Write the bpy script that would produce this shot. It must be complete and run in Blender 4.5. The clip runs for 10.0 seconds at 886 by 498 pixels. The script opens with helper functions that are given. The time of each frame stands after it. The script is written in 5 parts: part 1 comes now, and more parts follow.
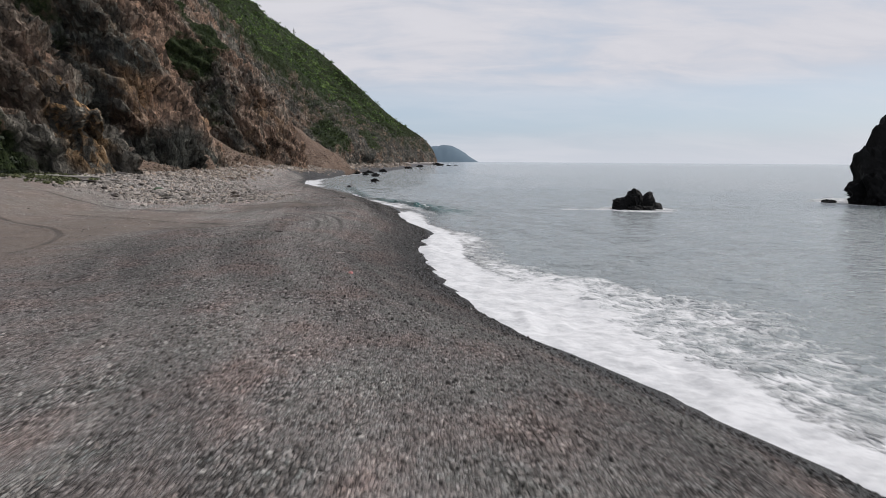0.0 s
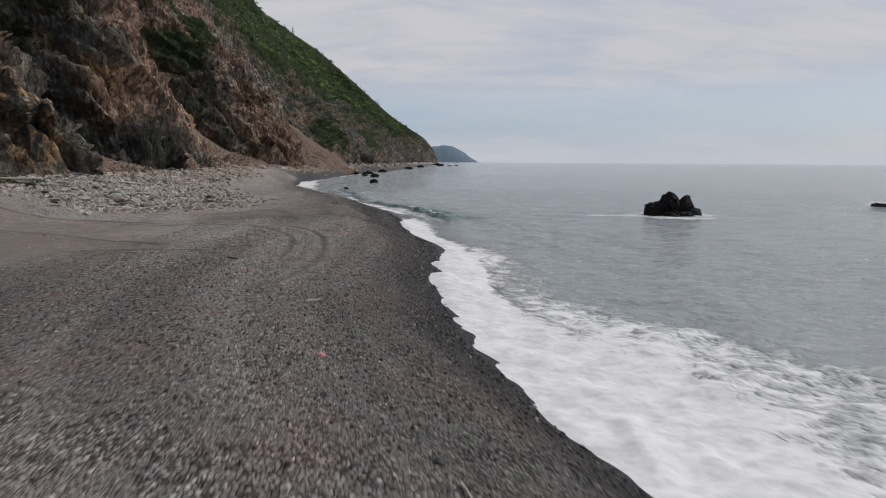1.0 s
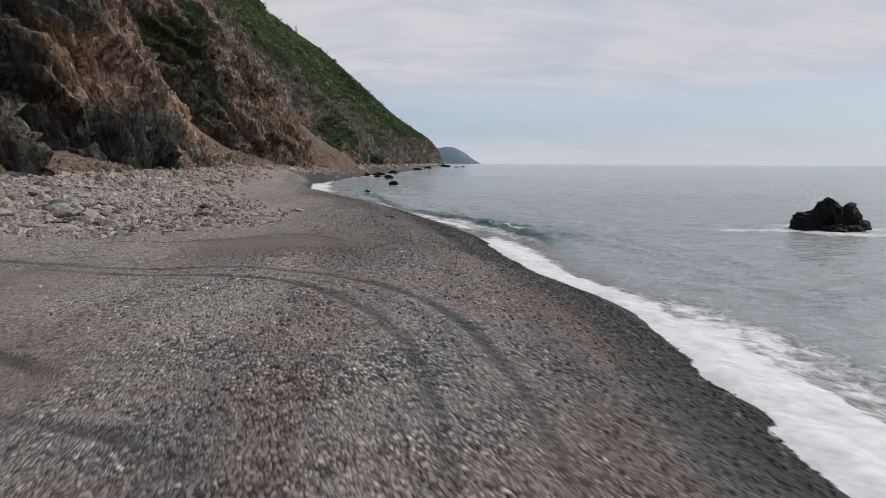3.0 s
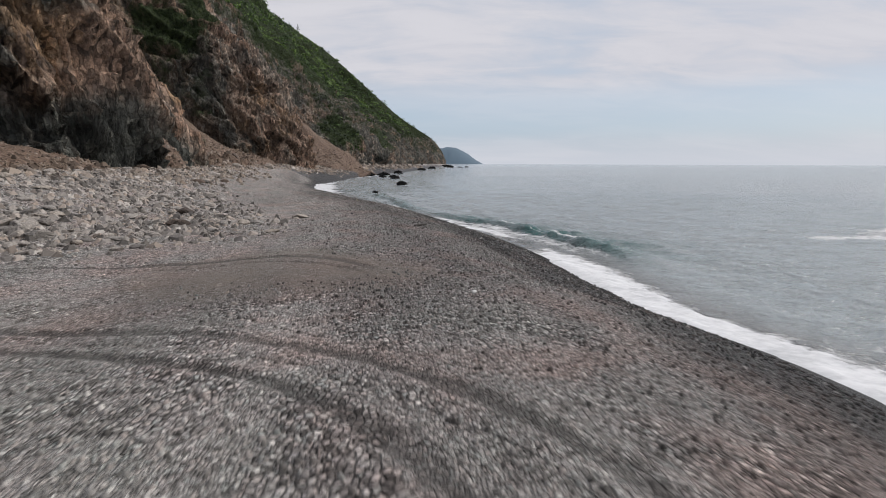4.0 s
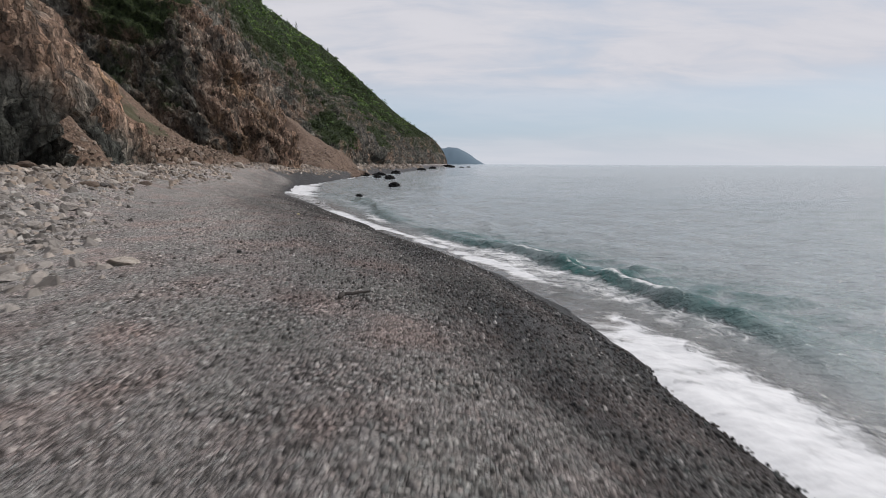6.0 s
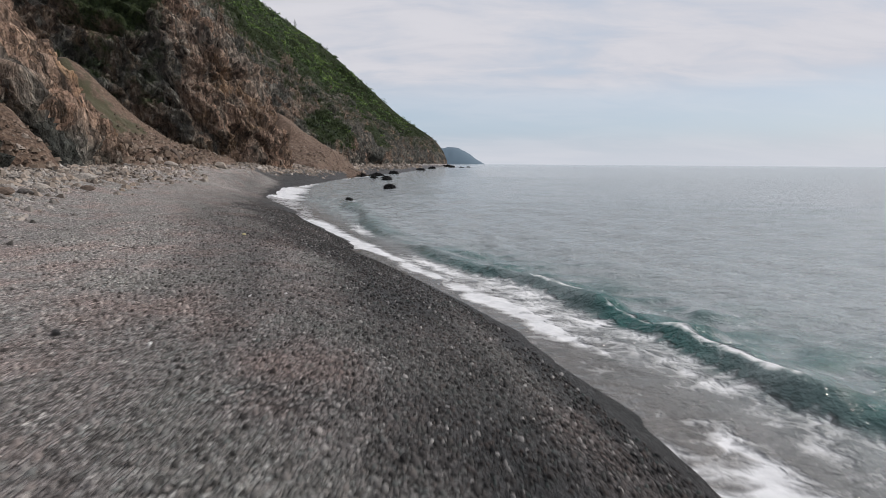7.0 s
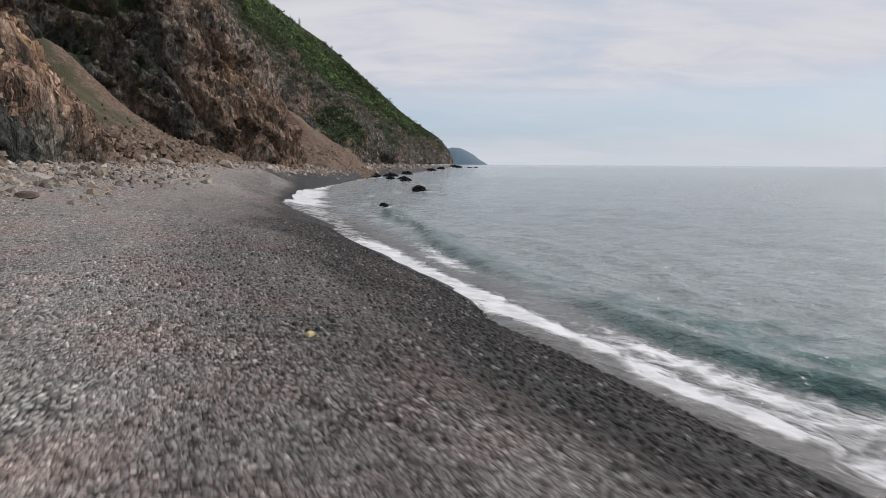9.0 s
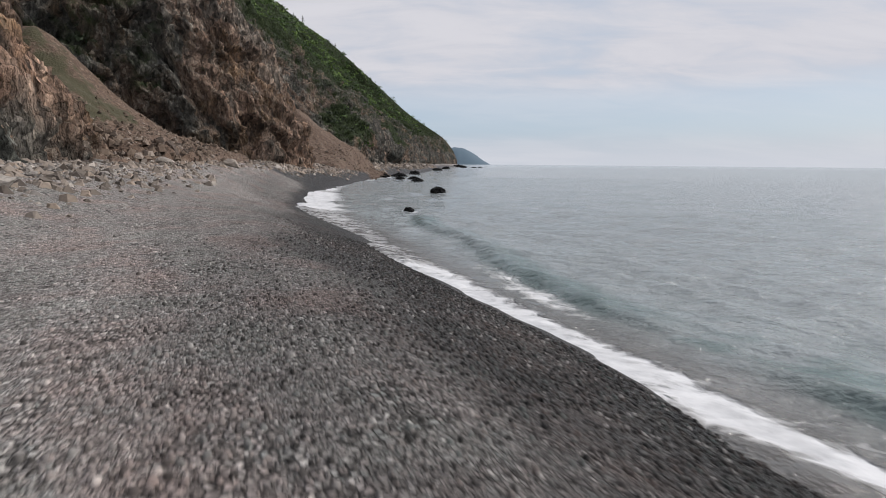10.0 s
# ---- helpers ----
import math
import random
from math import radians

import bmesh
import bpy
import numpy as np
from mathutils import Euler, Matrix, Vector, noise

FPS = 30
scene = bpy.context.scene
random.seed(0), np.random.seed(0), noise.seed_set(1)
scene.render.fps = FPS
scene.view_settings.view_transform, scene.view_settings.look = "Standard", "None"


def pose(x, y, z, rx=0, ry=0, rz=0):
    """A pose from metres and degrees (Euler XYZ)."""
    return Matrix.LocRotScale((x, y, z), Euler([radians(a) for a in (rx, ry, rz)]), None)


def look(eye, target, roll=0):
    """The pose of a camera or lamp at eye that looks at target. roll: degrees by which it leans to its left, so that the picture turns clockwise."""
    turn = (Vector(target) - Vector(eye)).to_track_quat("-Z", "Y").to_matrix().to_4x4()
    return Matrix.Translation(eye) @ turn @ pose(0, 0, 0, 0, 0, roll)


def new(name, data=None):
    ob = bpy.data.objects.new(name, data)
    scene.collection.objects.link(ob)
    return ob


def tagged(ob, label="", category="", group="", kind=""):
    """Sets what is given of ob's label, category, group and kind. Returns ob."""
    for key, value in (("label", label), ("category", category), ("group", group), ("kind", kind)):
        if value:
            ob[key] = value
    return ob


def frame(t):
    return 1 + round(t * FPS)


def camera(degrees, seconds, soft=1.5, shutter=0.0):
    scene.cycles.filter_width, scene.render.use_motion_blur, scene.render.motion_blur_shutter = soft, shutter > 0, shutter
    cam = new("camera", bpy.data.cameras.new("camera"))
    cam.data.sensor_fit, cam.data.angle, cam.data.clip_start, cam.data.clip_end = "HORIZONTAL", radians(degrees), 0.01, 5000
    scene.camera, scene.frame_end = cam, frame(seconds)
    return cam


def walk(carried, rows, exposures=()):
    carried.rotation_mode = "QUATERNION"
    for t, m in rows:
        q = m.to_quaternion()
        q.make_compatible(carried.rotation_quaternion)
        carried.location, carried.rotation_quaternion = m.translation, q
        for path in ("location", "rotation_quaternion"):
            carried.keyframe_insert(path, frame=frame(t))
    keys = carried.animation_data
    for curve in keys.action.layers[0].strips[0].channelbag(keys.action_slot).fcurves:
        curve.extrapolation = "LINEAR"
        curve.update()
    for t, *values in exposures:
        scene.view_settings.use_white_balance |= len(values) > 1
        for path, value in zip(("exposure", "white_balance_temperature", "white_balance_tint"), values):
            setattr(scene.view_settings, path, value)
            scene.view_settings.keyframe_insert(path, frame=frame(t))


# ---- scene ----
cam = camera(78.0, 10.0, soft=0.9, shutter=0.33)
PATH = [
    (0, (-0.325, 3.039, 4.579), (-0.353, 5.013, 4.262), 0.4),
    (0.5, (-0.555, 6.392, 4.521), (-0.585, 8.366, 4.203), 0.4),
    (1, (-1.109, 9.895, 4.476), (-1.137, 11.87, 4.16), 0.4),
    (1.5, (-2.016, 13.066, 4.404), (-2.045, 15.04, 4.089), 0.4),
    (2, (-3.351, 16.277, 4.348), (-3.381, 18.251, 4.033), 0.4),
    (2.5, (-4.865, 19.249, 4.243), (-4.896, 21.224, 3.93), 0.4),
    (4, (-7.883, 28.109, 3.768), (-7.924, 30.085, 3.459), 0.2),
    (4.5, (-8.129, 30.836, 3.715), (-8.173, 32.811, 3.405), 0.2),
    (5, (-7.932, 33.628, 3.653), (-7.979, 35.603, 3.342), 0.3),
    (5.5, (-7.694, 36.464, 3.514), (-7.741, 38.44, 3.206), 0.2),
    (7, (-7.488, 44.497, 3.687), (-7.534, 46.473, 3.378), 0.4),
    (7.5, (-8.154, 46.93, 3.606), (-8.2, 48.906, 3.3), 0.5),
    (8, (-9.133, 49.46, 3.525), (-9.183, 51.435, 3.218), 0.4),
    (8.5, (-10.549, 51.947, 3.469), (-10.6, 53.923, 3.163), 0.4),
    (9, (-12.032, 54.48, 3.416), (-12.088, 56.455, 3.109), 0.3),
    (9.5, (-13.329, 56.973, 3.387), (-13.389, 58.948, 3.079), 0.3),
    (10, (-14.403, 59.357, 3.41), (-14.464, 61.332, 3.102), 0.5),
]
EXPOSURES = [(0.0, 0.05, 6500, 12), (0.5, 0.0, 6500, 12), (1.0, -0.20, 6500, 12), (2.0, -0.22, 6500, 12), (2.5, -0.16, 6500, 12), (4.0, 0.02, 6500, 12), (10.0, 0.04, 6500, 12)]
walk(cam, [(t, look(eye, target, roll)) for t, eye, target, roll in PATH], EXPOSURES)

# ---- world, sun ----
SUN_UP, SUN_TURN = 42.0, 67.0


def shader(tree, kind, **values):
    """A node with its inputs set by name; a value that is a socket is linked."""
    n = tree.nodes.new(kind)
    for key, value in values.items():
        key = key.replace("_", " ")
        sock = n.inputs[int(key[1:])] if key[0] == "i" and key[1:].isdigit() else n.inputs[key]
        if isinstance(value, bpy.types.NodeSocket):
            tree.links.new(value, sock)
        else:
            sock.default_value = value
    return n


def maths(tree, op, a, b=0.0, clamp=False):
    n = shader(tree, "ShaderNodeMath", i0=a, i1=b)
    n.operation, n.use_clamp = op, clamp
    return n.outputs[0]


def ramp(tree, fac, stops, smooth=False):
    n = shader(tree, "ShaderNodeValToRGB", Fac=fac)
    n.color_ramp.interpolation = "EASE" if smooth else "LINEAR"
    while len(n.color_ramp.elements) < len(stops):
        n.color_ramp.elements.new(1)
    for e, (p, c) in zip(n.color_ramp.elements, stops):
        e.position = p
        e.color = (c, c, c, 1) if isinstance(c, (int, float)) else (*c, 1)
    return n.outputs["Color"]


def mixed(tree, fac, a, b, how="MIX"):
    n = tree.nodes.new("ShaderNodeMix")
    n.data_type, n.blend_type = "RGBA", how
    for sock, value in ((n.inputs[0], fac), (n.inputs[6], a), (n.inputs[7], b)):
        if isinstance(value, bpy.types.NodeSocket):
            tree.links.new(value, sock)
        else:
            sock.default_value = value if isinstance(value, (int, float)) else (*value, 1)
    return n.outputs[2]


def noise_tex(tree, vector, scale, detail=4.0, rough=0.55, distort=0.0):
    return shader(tree, "ShaderNodeTexNoise", Vector=vector, Scale=scale, Detail=detail, Roughness=rough, Distortion=distort).outputs["Fac"]


def noise_vec(tree, vector, scale, amount):
    n = shader(tree, "ShaderNodeTexNoise", Vector=vector, Scale=scale, Detail=4.0)
    v = shader(tree, "ShaderNodeVectorMath", i0=n.outputs["Color"])
    v.operation = "SCALE"
    v.inputs["Scale"].default_value = amount
    return v.outputs[0]


def mapped(tree, vector, scale=(1, 1, 1), turn=(0, 0, 0)):
    n = shader(tree, "ShaderNodeMapping", Vector=vector)
    n.inputs["Scale"].default_value, n.inputs["Rotation"].default_value = scale, [radians(a) for a in turn]
    return n.outputs[0]


world = bpy.data.worlds.new("world")
scene.world = world
world.use_nodes = True
wt = world.node_tree
wt.nodes.clear()
sky = wt.nodes.new("ShaderNodeTexSky")
sky.sky_type, sky.sun_disc = "NISHITA", False
sky.sun_elevation, sky.sun_rotation = radians(SUN_UP), radians(SUN_TURN)
sky.air_density, sky.dust_density = 1.0, 2.0
way = wt.nodes.new("ShaderNodeTexCoord").outputs["Generated"]
axes = shader(wt, "ShaderNodeSeparateXYZ", Vector=way)
height = maths(wt, "MAXIMUM", axes.outputs[2], 0.0)
# high cloud drawn out along the horizon
lift = maths(wt, "ADD", height, 0.22)
flat = shader(wt, "ShaderNodeCombineXYZ", X=maths(wt, "DIVIDE", axes.outputs[0], lift), Y=maths(wt, "DIVIDE", axes.outputs[1], lift), Z=0.0).outputs[0]
veil = noise_tex(wt, mapped(wt, flat, (0.7, 1.3, 1), (0, 0, 12)), 1.0, 5.0, 0.5, 0.3)
wisps = noise_tex(wt, mapped(wt, flat, (1.3, 3.0, 1), (0, 0, 8)), 1.5, 6.0, 0.6, 0.5)
cover = maths(wt, "ADD", maths(wt, "MULTIPLY", veil, 0.7), maths(wt, "MULTIPLY", wisps, 0.3))
cover = ramp(wt, cover, [(0.30, 0.0), (0.62, 1.0)], True)
# a clearer, bluer belt low over the sea
belt = ramp(wt, height, [(0.0, 0.55), (0.03, 0.40), (0.06, 0.15), (0.10, 0.30), (0.15, 0.95), (1.0, 1.0)], True)
cover = maths(wt, "MULTIPLY", belt, maths(wt, "ADD", maths(wt, "MULTIPLY", cover, 0.85), 0.35), True)
cloud = mixed(wt, ramp(wt, maths(wt, "ADD", maths(wt, "MULTIPLY", veil, 0.55), maths(wt, "MULTIPLY", wisps, 0.45)), [(0.38, 0.0), (0.60, 1.0)], True), (0.55, 0.568, 0.625), (0.655, 0.66, 0.70))
blue = shader(wt, "ShaderNodeVectorMath", i0=sky.outputs[0])
blue.operation, blue.inputs[1].default_value = "SCALE", (1, 1, 1)
blue.inputs["Scale"].default_value = 0.085
clear = mixed(wt, 0.65, blue.outputs[0], (0.52, 0.66, 0.81))
tint = mixed(wt, cover, clear, cloud)
tint = mixed(wt, ramp(wt, height, [(0.0, 0.7), (0.055, 0.0)], True), tint, (0.63, 0.655, 0.705))
back = shader(wt, "ShaderNodeBackground", Color=tint, Strength=1.0)
wt.links.new(back.outputs[0], shader(wt, "ShaderNodeOutputWorld").inputs[0])

sun = new("sun", bpy.data.lights.new("sun", "SUN"))
sun.data.energy, sun.data.angle, sun.data.color = 2.15, radians(11), (1.0, 0.95, 0.88)
az = radians(SUN_TURN)
sun.matrix_world = look((0, 0, 300), (-300 * math.sin(az), -300 * math.cos(az), 300 - 300 * math.tan(radians(SUN_UP))))


# ---- materials ----
def material(name):
    m = bpy.data.materials.new(name)
    m.use_nodes = True
    t = m.node_tree
    t.nodes.clear()
    out = t.nodes.new("ShaderNodeOutputMaterial")
    b = t.nodes.new("ShaderNodeBsdfPrincipled")
    t.links.new(b.outputs[0], out.inputs[0])
    return m, t, b


def place(t):
    return t.nodes.new("ShaderNodeNewGeometry").outputs["Position"]


def attr(t, name):
    n = t.nodes.new("ShaderNodeAttribute")
    n.attribute_name = name
    return n.outputs["Fac"]


def bumped(t, b, h, strength, distance, under=None):
    n = shader(t, "ShaderNodeBump", Height=h, Strength=strength, Distance=distance)
    if under is not None:
        t.links.new(under, n.inputs["Normal"])
    t.links.new(n.outputs[0], b.inputs["Normal"])
    return n.outputs[0]


def join(t, b, name, value):
    t.links.new(value, b.inputs[name])


PEBBLES = [(0.0, (0.046, 0.044, 0.043)), (0.25, (0.113, 0.107, 0.104)), (0.5, (0.222, 0.212, 0.211)), (0.66, (0.25, 0.225, 0.216)),
           (0.82, (0.19, 0.199, 0.196)), (0.94, (0.31, 0.298, 0.293)), (1.0, (0.43, 0.418, 0.405))]


def beach_tone(t, p):
    """Broad drifts of lighter, browner and darker stones."""
    tone = mixed(t, noise_tex(t, p, 0.22, 5.0), (0.93, 0.93, 0.93), (1.34, 1.32, 1.29))
    tint = ramp(t, noise_tex(t, p, 0.55, 3.0), [(0.35, (0.96, 1.0, 0.985)), (0.5, (1.0, 1.0, 1.0)), (0.65, (1.10, 0.985, 0.955))])
    band = mixed(t, attr(t, "band"), (0.54, 0.54, 0.545), (1.36, 1.34, 1.32))
    return mixed(t, 1.0, mixed(t, 1.0, tone, tint, "MULTIPLY"), band, "MULTIPLY")


def gravel_material():
    m, t, b = material("gravel")
    p = place(t)
    stones = []
    for scale in (16.0, 26.0):
        v = shader(t, "ShaderNodeTexVoronoi", Vector=p, Scale=scale, Randomness=1.0)
        e = shader(t, "ShaderNodeTexVoronoi", Vector=p, Scale=scale, Randomness=1.0)
        e.feature = "DISTANCE_TO_EDGE"
        stones.append((shader(t, "ShaderNodeSeparateColor", Color=v.outputs["Color"]).outputs[0], e.outputs["Distance"]))
    big = ramp(t, stones[0][0], PEBBLES)
    small = ramp(t, stones[1][0], PEBBLES)
    which = ramp(t, noise_tex(t, p, 0.9, 3.0), [(0.42, 0.0), (0.58, 1.0)])
    stone = mixed(t, which, big, small)
    # shade between neighbouring stones, painted as dark cell edges
    gap_shade = mixed(t, which, ramp(t, stones[0][1], [(0.0, 0.2), (0.18, 1.0)]), ramp(t, stones[1][1], [(0.0, 0.25), (0.16, 1.0)]))
    stone = mixed(t, 1.0, stone, gap_shade, "MULTIPLY")
    stone = mixed(t, 1.0, mixed(t, 1.0, stone, (1.52, 1.51, 1.50), "MULTIPLY"), beach_tone(t, p), "MULTIPLY")
    grain = noise_tex(t, p, 60.0, 3.0, 0.7)
    sandy = mixed(t, grain, (0.125, 0.105, 0.092), (0.235, 0.202, 0.178))
    sandy = mixed(t, 1.0, sandy, mixed(t, noise_tex(t, p, 0.6, 4.0), (0.75, 0.75, 0.76), (1.2, 1.15, 1.1)), "MULTIPLY")
    sand = maths(t, "MULTIPLY", attr(t, "sand"), ramp(t, noise_tex(t, p, 1.6, 5.0), [(0.3, 1.0), (0.75, 0.45)]))
    colour = mixed(t, sand, stone, sandy)
    colour = mixed(t, maths(t, "MULTIPLY", attr(t, "rut"), 0.68), colour, (0.06, 0.057, 0.054))
    wet = attr(t, "wet")
    colour = mixed(t, wet, colour, mixed(t, 1.0, colour, (0.26, 0.27, 0.28), "MULTIPLY"))
    join(t, b, "Base Color", colour)
    join(t, b, "Roughness", ramp(t, wet, [(0.0, 0.92), (1.0, 0.5)]))
    dome = mixed(t, which, ramp(t, stones[0][1], [(0.0, 0.0), (0.28, 1.0)], True), ramp(t, stones[1][1], [(0.0, 0.0), (0.28, 0.6)], True))
    dome = maths(t, "MULTIPLY", dome, maths(t, "SUBTRACT", 1.0, maths(t, "MULTIPLY", sand, 0.85)))
    n = bumped(t, b, grain, 0.25, 0.006)
    bumped(t, b, dome, 1.0, 0.035, n)
    b.inputs["Specular IOR Level"].default_value = 0.15
    return m


def pebble_material():
    m, t, b = material("pebble")
    p = place(t)
    isle = t.nodes.new("ShaderNodeNewGeometry").outputs["Random Per Island"]
    colour = ramp(t, isle, PEBBLES)
    colour = mixed(t, 1.0, colour, mixed(t, noise_tex(t, p, 45.0, 4.0, 0.65), (0.65, 0.65, 0.65), (1.3, 1.28, 1.25)), "MULTIPLY")
    colour = mixed(t, 1.0, colour, beach_tone(t, p), "MULTIPLY")
    wet = attr(t, "wet")
    soaked = ramp(t, isle, [(0.0, (0.008, 0.009, 0.010)), (0.45, (0.026, 0.0232, 0.0225)), (0.72, (0.048, 0.038, 0.034)), (0.86, (0.042, 0.055, 0.052)), (0.94, (0.12, 0.114, 0.11)), (1.0, (0.36, 0.345, 0.33))])
    colour = mixed(t, wet, colour, soaked)
    join(t, b, "Base Color", colour)
    join(t, b, "Roughness", ramp(t, wet, [(0.0, 0.85), (1.0, 0.6)]))
    b.inputs["Specular IOR Level"].default_value = 0.18
    bumped(t, b, noise_tex(t, p, 80.0, 3.0), 0.3, 0.004)
    return m


def rock_material(name, tones, scale=1.0, rough=0.88, vary=False, cracks=0.5, sheen=0.5):
    """Broken stone: tones are dark, middle and light colours."""
    m, t, b = material(name)
    p = place(t)
    if vary:
        p = t.nodes.new("ShaderNodeTexCoord").outputs["Object"]
    large = noise_tex(t, p, 0.35 * scale, 5.0, 0.6, 0.4)
    fine = noise_tex(t, p, 3.2 * scale, 8.0, 0.7, 0.6)
    mix = maths(t, "ADD", maths(t, "MULTIPLY", large, 0.45), maths(t, "MULTIPLY", fine, 0.55))
    colour = ramp(t, mix, [(0.36, tones[0]), (0.52, tones[1]), (0.68, tones[2])])
    edge = shader(t, "ShaderNodeTexVoronoi", Vector=mapped(t, p, (1, 1, 0.45), (20, 12, 0)), Scale=1.3 * scale)
    edge.feature = "DISTANCE_TO_EDGE"
    crack = ramp(t, edge.outputs["Distance"], [(0.0, 0.0), (0.06, 1.0)])
    colour = mixed(t, maths(t, "MULTIPLY", maths(t, "SUBTRACT", 1.0, crack), cracks), colour, tones[0])
    if vary:
        r = t.nodes.new("ShaderNodeObjectInfo").outputs["Random"]
        colour = mixed(t, 1.0, colour, ramp(t, r, [(0.0, (0.45, 0.43, 0.42)), (0.25, (0.8, 0.78, 0.76)), (0.6, (1.1, 1.05, 1.0)), (0.85, (1.05, 0.96, 0.86)), (1.0, (1.15, 1.12, 1.08))]), "MULTIPLY")
    join(t, b, "Base Color", colour)
    b.inputs["Roughness"].default_value, b.inputs["Specular IOR Level"].default_value = rough, sheen
    n = bumped(t, b, fine, 0.7, 0.10 / scale)
    bumped(t, b, crack, 0.5, 0.08 / scale, n)
    return m


CLIFF_TONE = 1.56


def facets(t, vector, scale, groove=0.07):
    """Broken faces: each cell of the stone has a slant and a tone of its own, with a crack round it. Gives relief, tone, second tone, crack."""
    v = shader(t, "ShaderNodeTexVoronoi", Vector=vector, Scale=scale)
    e = shader(t, "ShaderNodeTexVoronoi", Vector=vector, Scale=scale)
    e.feature = "DISTANCE_TO_EDGE"
    out = shader(t, "ShaderNodeVectorMath", i0=vector, i1=v.outputs["Position"])
    out.operation = "SUBTRACT"
    lean = shader(t, "ShaderNodeVectorMath", i0=v.outputs["Color"], i1=(0.5, 0.5, 0.5))
    lean.operation = "SUBTRACT"
    dot = shader(t, "ShaderNodeVectorMath", i0=out.outputs[0], i1=lean.outputs[0])
    dot.operation = "DOT_PRODUCT"
    tone = shader(t, "ShaderNodeSeparateColor", Color=v.outputs["Color"])
    crack = ramp(t, e.outputs["Distance"], [(0.0, 0.0), (groove, 1.0)])
    relief = maths(t, "MULTIPLY", maths(t, "ADD", maths(t, "MULTIPLY", dot.outputs["Value"], 2.2 * scale), tone.outputs[0]), crack)
    return relief, tone.outputs[1], tone.outputs[2], crack


def cliff_material():
    m, t, b = material("cliff rock")
    p = place(t)
    # joints stand steeply and lean along the coast
    lean = mapped(t, p, (1.0, 1.5, 0.45), (-22, 0, 0))
    lean = shader(t, "ShaderNodeVectorMath", i0=lean, i1=noise_vec(t, p, 1.1, 0.9)).outputs[0]
    large = noise_tex(t, lean, 0.10, 5.0, 0.6, 0.6)
    mid = noise_tex(t, lean, 0.5, 7.0, 0.68)
    fine = noise_tex(t, p, 5.0, 6.0, 0.7)
    ribs = noise_tex(t, mapped(t, p, (1.0, 1.3, 0.14), (-10, 0, 0)), 1.5, 5.0, 0.62, 0.3)
    r0, tone0, hue0, crack0 = facets(t, lean, 0.2)
    r1, tone1, hue1, crack1 = facets(t, lean, 0.75, 0.025)
    r2, tone2, hue2, crack2 = facets(t, lean, 2.2, 0.045)
    r3, tone3, hue3, crack3 = facets(t, lean, 5.5)
    mix = maths(t, "ADD", maths(t, "MULTIPLY", mid, 0.45), maths(t, "ADD", maths(t, "MULTIPLY", fine, 0.25), maths(t, "MULTIPLY", hue2, 0.24)))
    grey = ramp(t, mix, [(0.34, (0.042, 0.041, 0.037)), (0.50, (0.112, 0.106, 0.095)), (0.66, (0.25, 0.235, 0.21))])
    rust = ramp(t, mix, [(0.34, (0.060, 0.045, 0.036)), (0.50, (0.192, 0.129, 0.097)), (0.66, (0.36, 0.267, 0.208))])
    ochre = ramp(t, mix, [(0.34, (0.10, 0.060, 0.030)), (0.52, (0.29, 0.18, 0.088)), (0.68, (0.44, 0.30, 0.165))])
    slate_and_shade = ramp(t, mix, [(0.36, (0.015, 0.017, 0.016)), (0.52, (0.046, 0.050, 0.046)), (0.66, (0.14, 0.143, 0.13))])
    colour = mixed(t, ramp(t, maths(t, "ADD", large, maths(t, "MULTIPLY", maths(t, "SUBTRACT", hue0, 0.5), 0.22)), [(0.46, 0.0), (0.58, 0.9)], True), grey, rust)
    rusty = maths(t, "ADD", attr(t, "rust"), maths(t, "MULTIPLY", maths(t, "SUBTRACT", hue1, 0.5), 0.4), True)
    colour = mixed(t, maths(t, "MULTIPLY", rusty, ramp(t, attr(t, "rust"), [(0.0, 0.0), (0.15, 1.0)])), colour, rust)
    colour = mixed(t, maths(t, "MULTIPLY", attr(t, "ochre"), ramp(t, maths(t, "ADD", mid, maths(t, "MULTIPLY", maths(t, "SUBTRACT", hue1, 0.5), 0.2)), [(0.42, 0.0), (0.52, 1.0)])), colour, ochre)
    # dark rock low down, plus shade painted into the hollows
    dark_share = maths(t, "ADD", attr(t, "slate_and_shade"), maths(t, "MULTIPLY", maths(t, "SUBTRACT", hue2, 0.5), 0.35), True)
    colour = mixed(t, maths(t, "MULTIPLY", dark_share, ramp(t, attr(t, "slate_and_shade"), [(0.0, 0.0), (0.2, 1.0)])), colour, slate_and_shade)
    chip = mixed(t, 1.0, mixed(t, tone1, (0.86, 0.86, 0.86), (1.13, 1.12, 1.10)), mixed(t, tone2, (0.74, 0.74, 0.75), (1.26, 1.25, 1.23)), "MULTIPLY")
    chip = mixed(t, 1.0, chip, mixed(t, ramp(t, tone3, [(0.0, 0.0), (0.7, 0.4), (1.0, 1.0)]), (0.78, 0.78, 0.79), (1.38, 1.37, 1.35)), "MULTIPLY")
    chip = mixed(t, 1.0, chip, mixed(t, tone0, (0.76, 0.765, 0.765), (1.25, 1.24, 1.22)), "MULTIPLY")
    chip = mixed(t, 1.0, chip, ramp(t, ribs, [(0.36, (0.46, 0.47, 0.47)), (0.47, (0.95, 0.95, 0.95)), (0.62, (1.3, 1.29, 1.27))]), "MULTIPLY")
    colour = mixed(t, 1.0, colour, mixed(t, 1.0, chip, (CLIFF_TONE, CLIFF_TONE * 0.985, CLIFF_TONE * 0.97), "MULTIPLY"), "MULTIPLY")
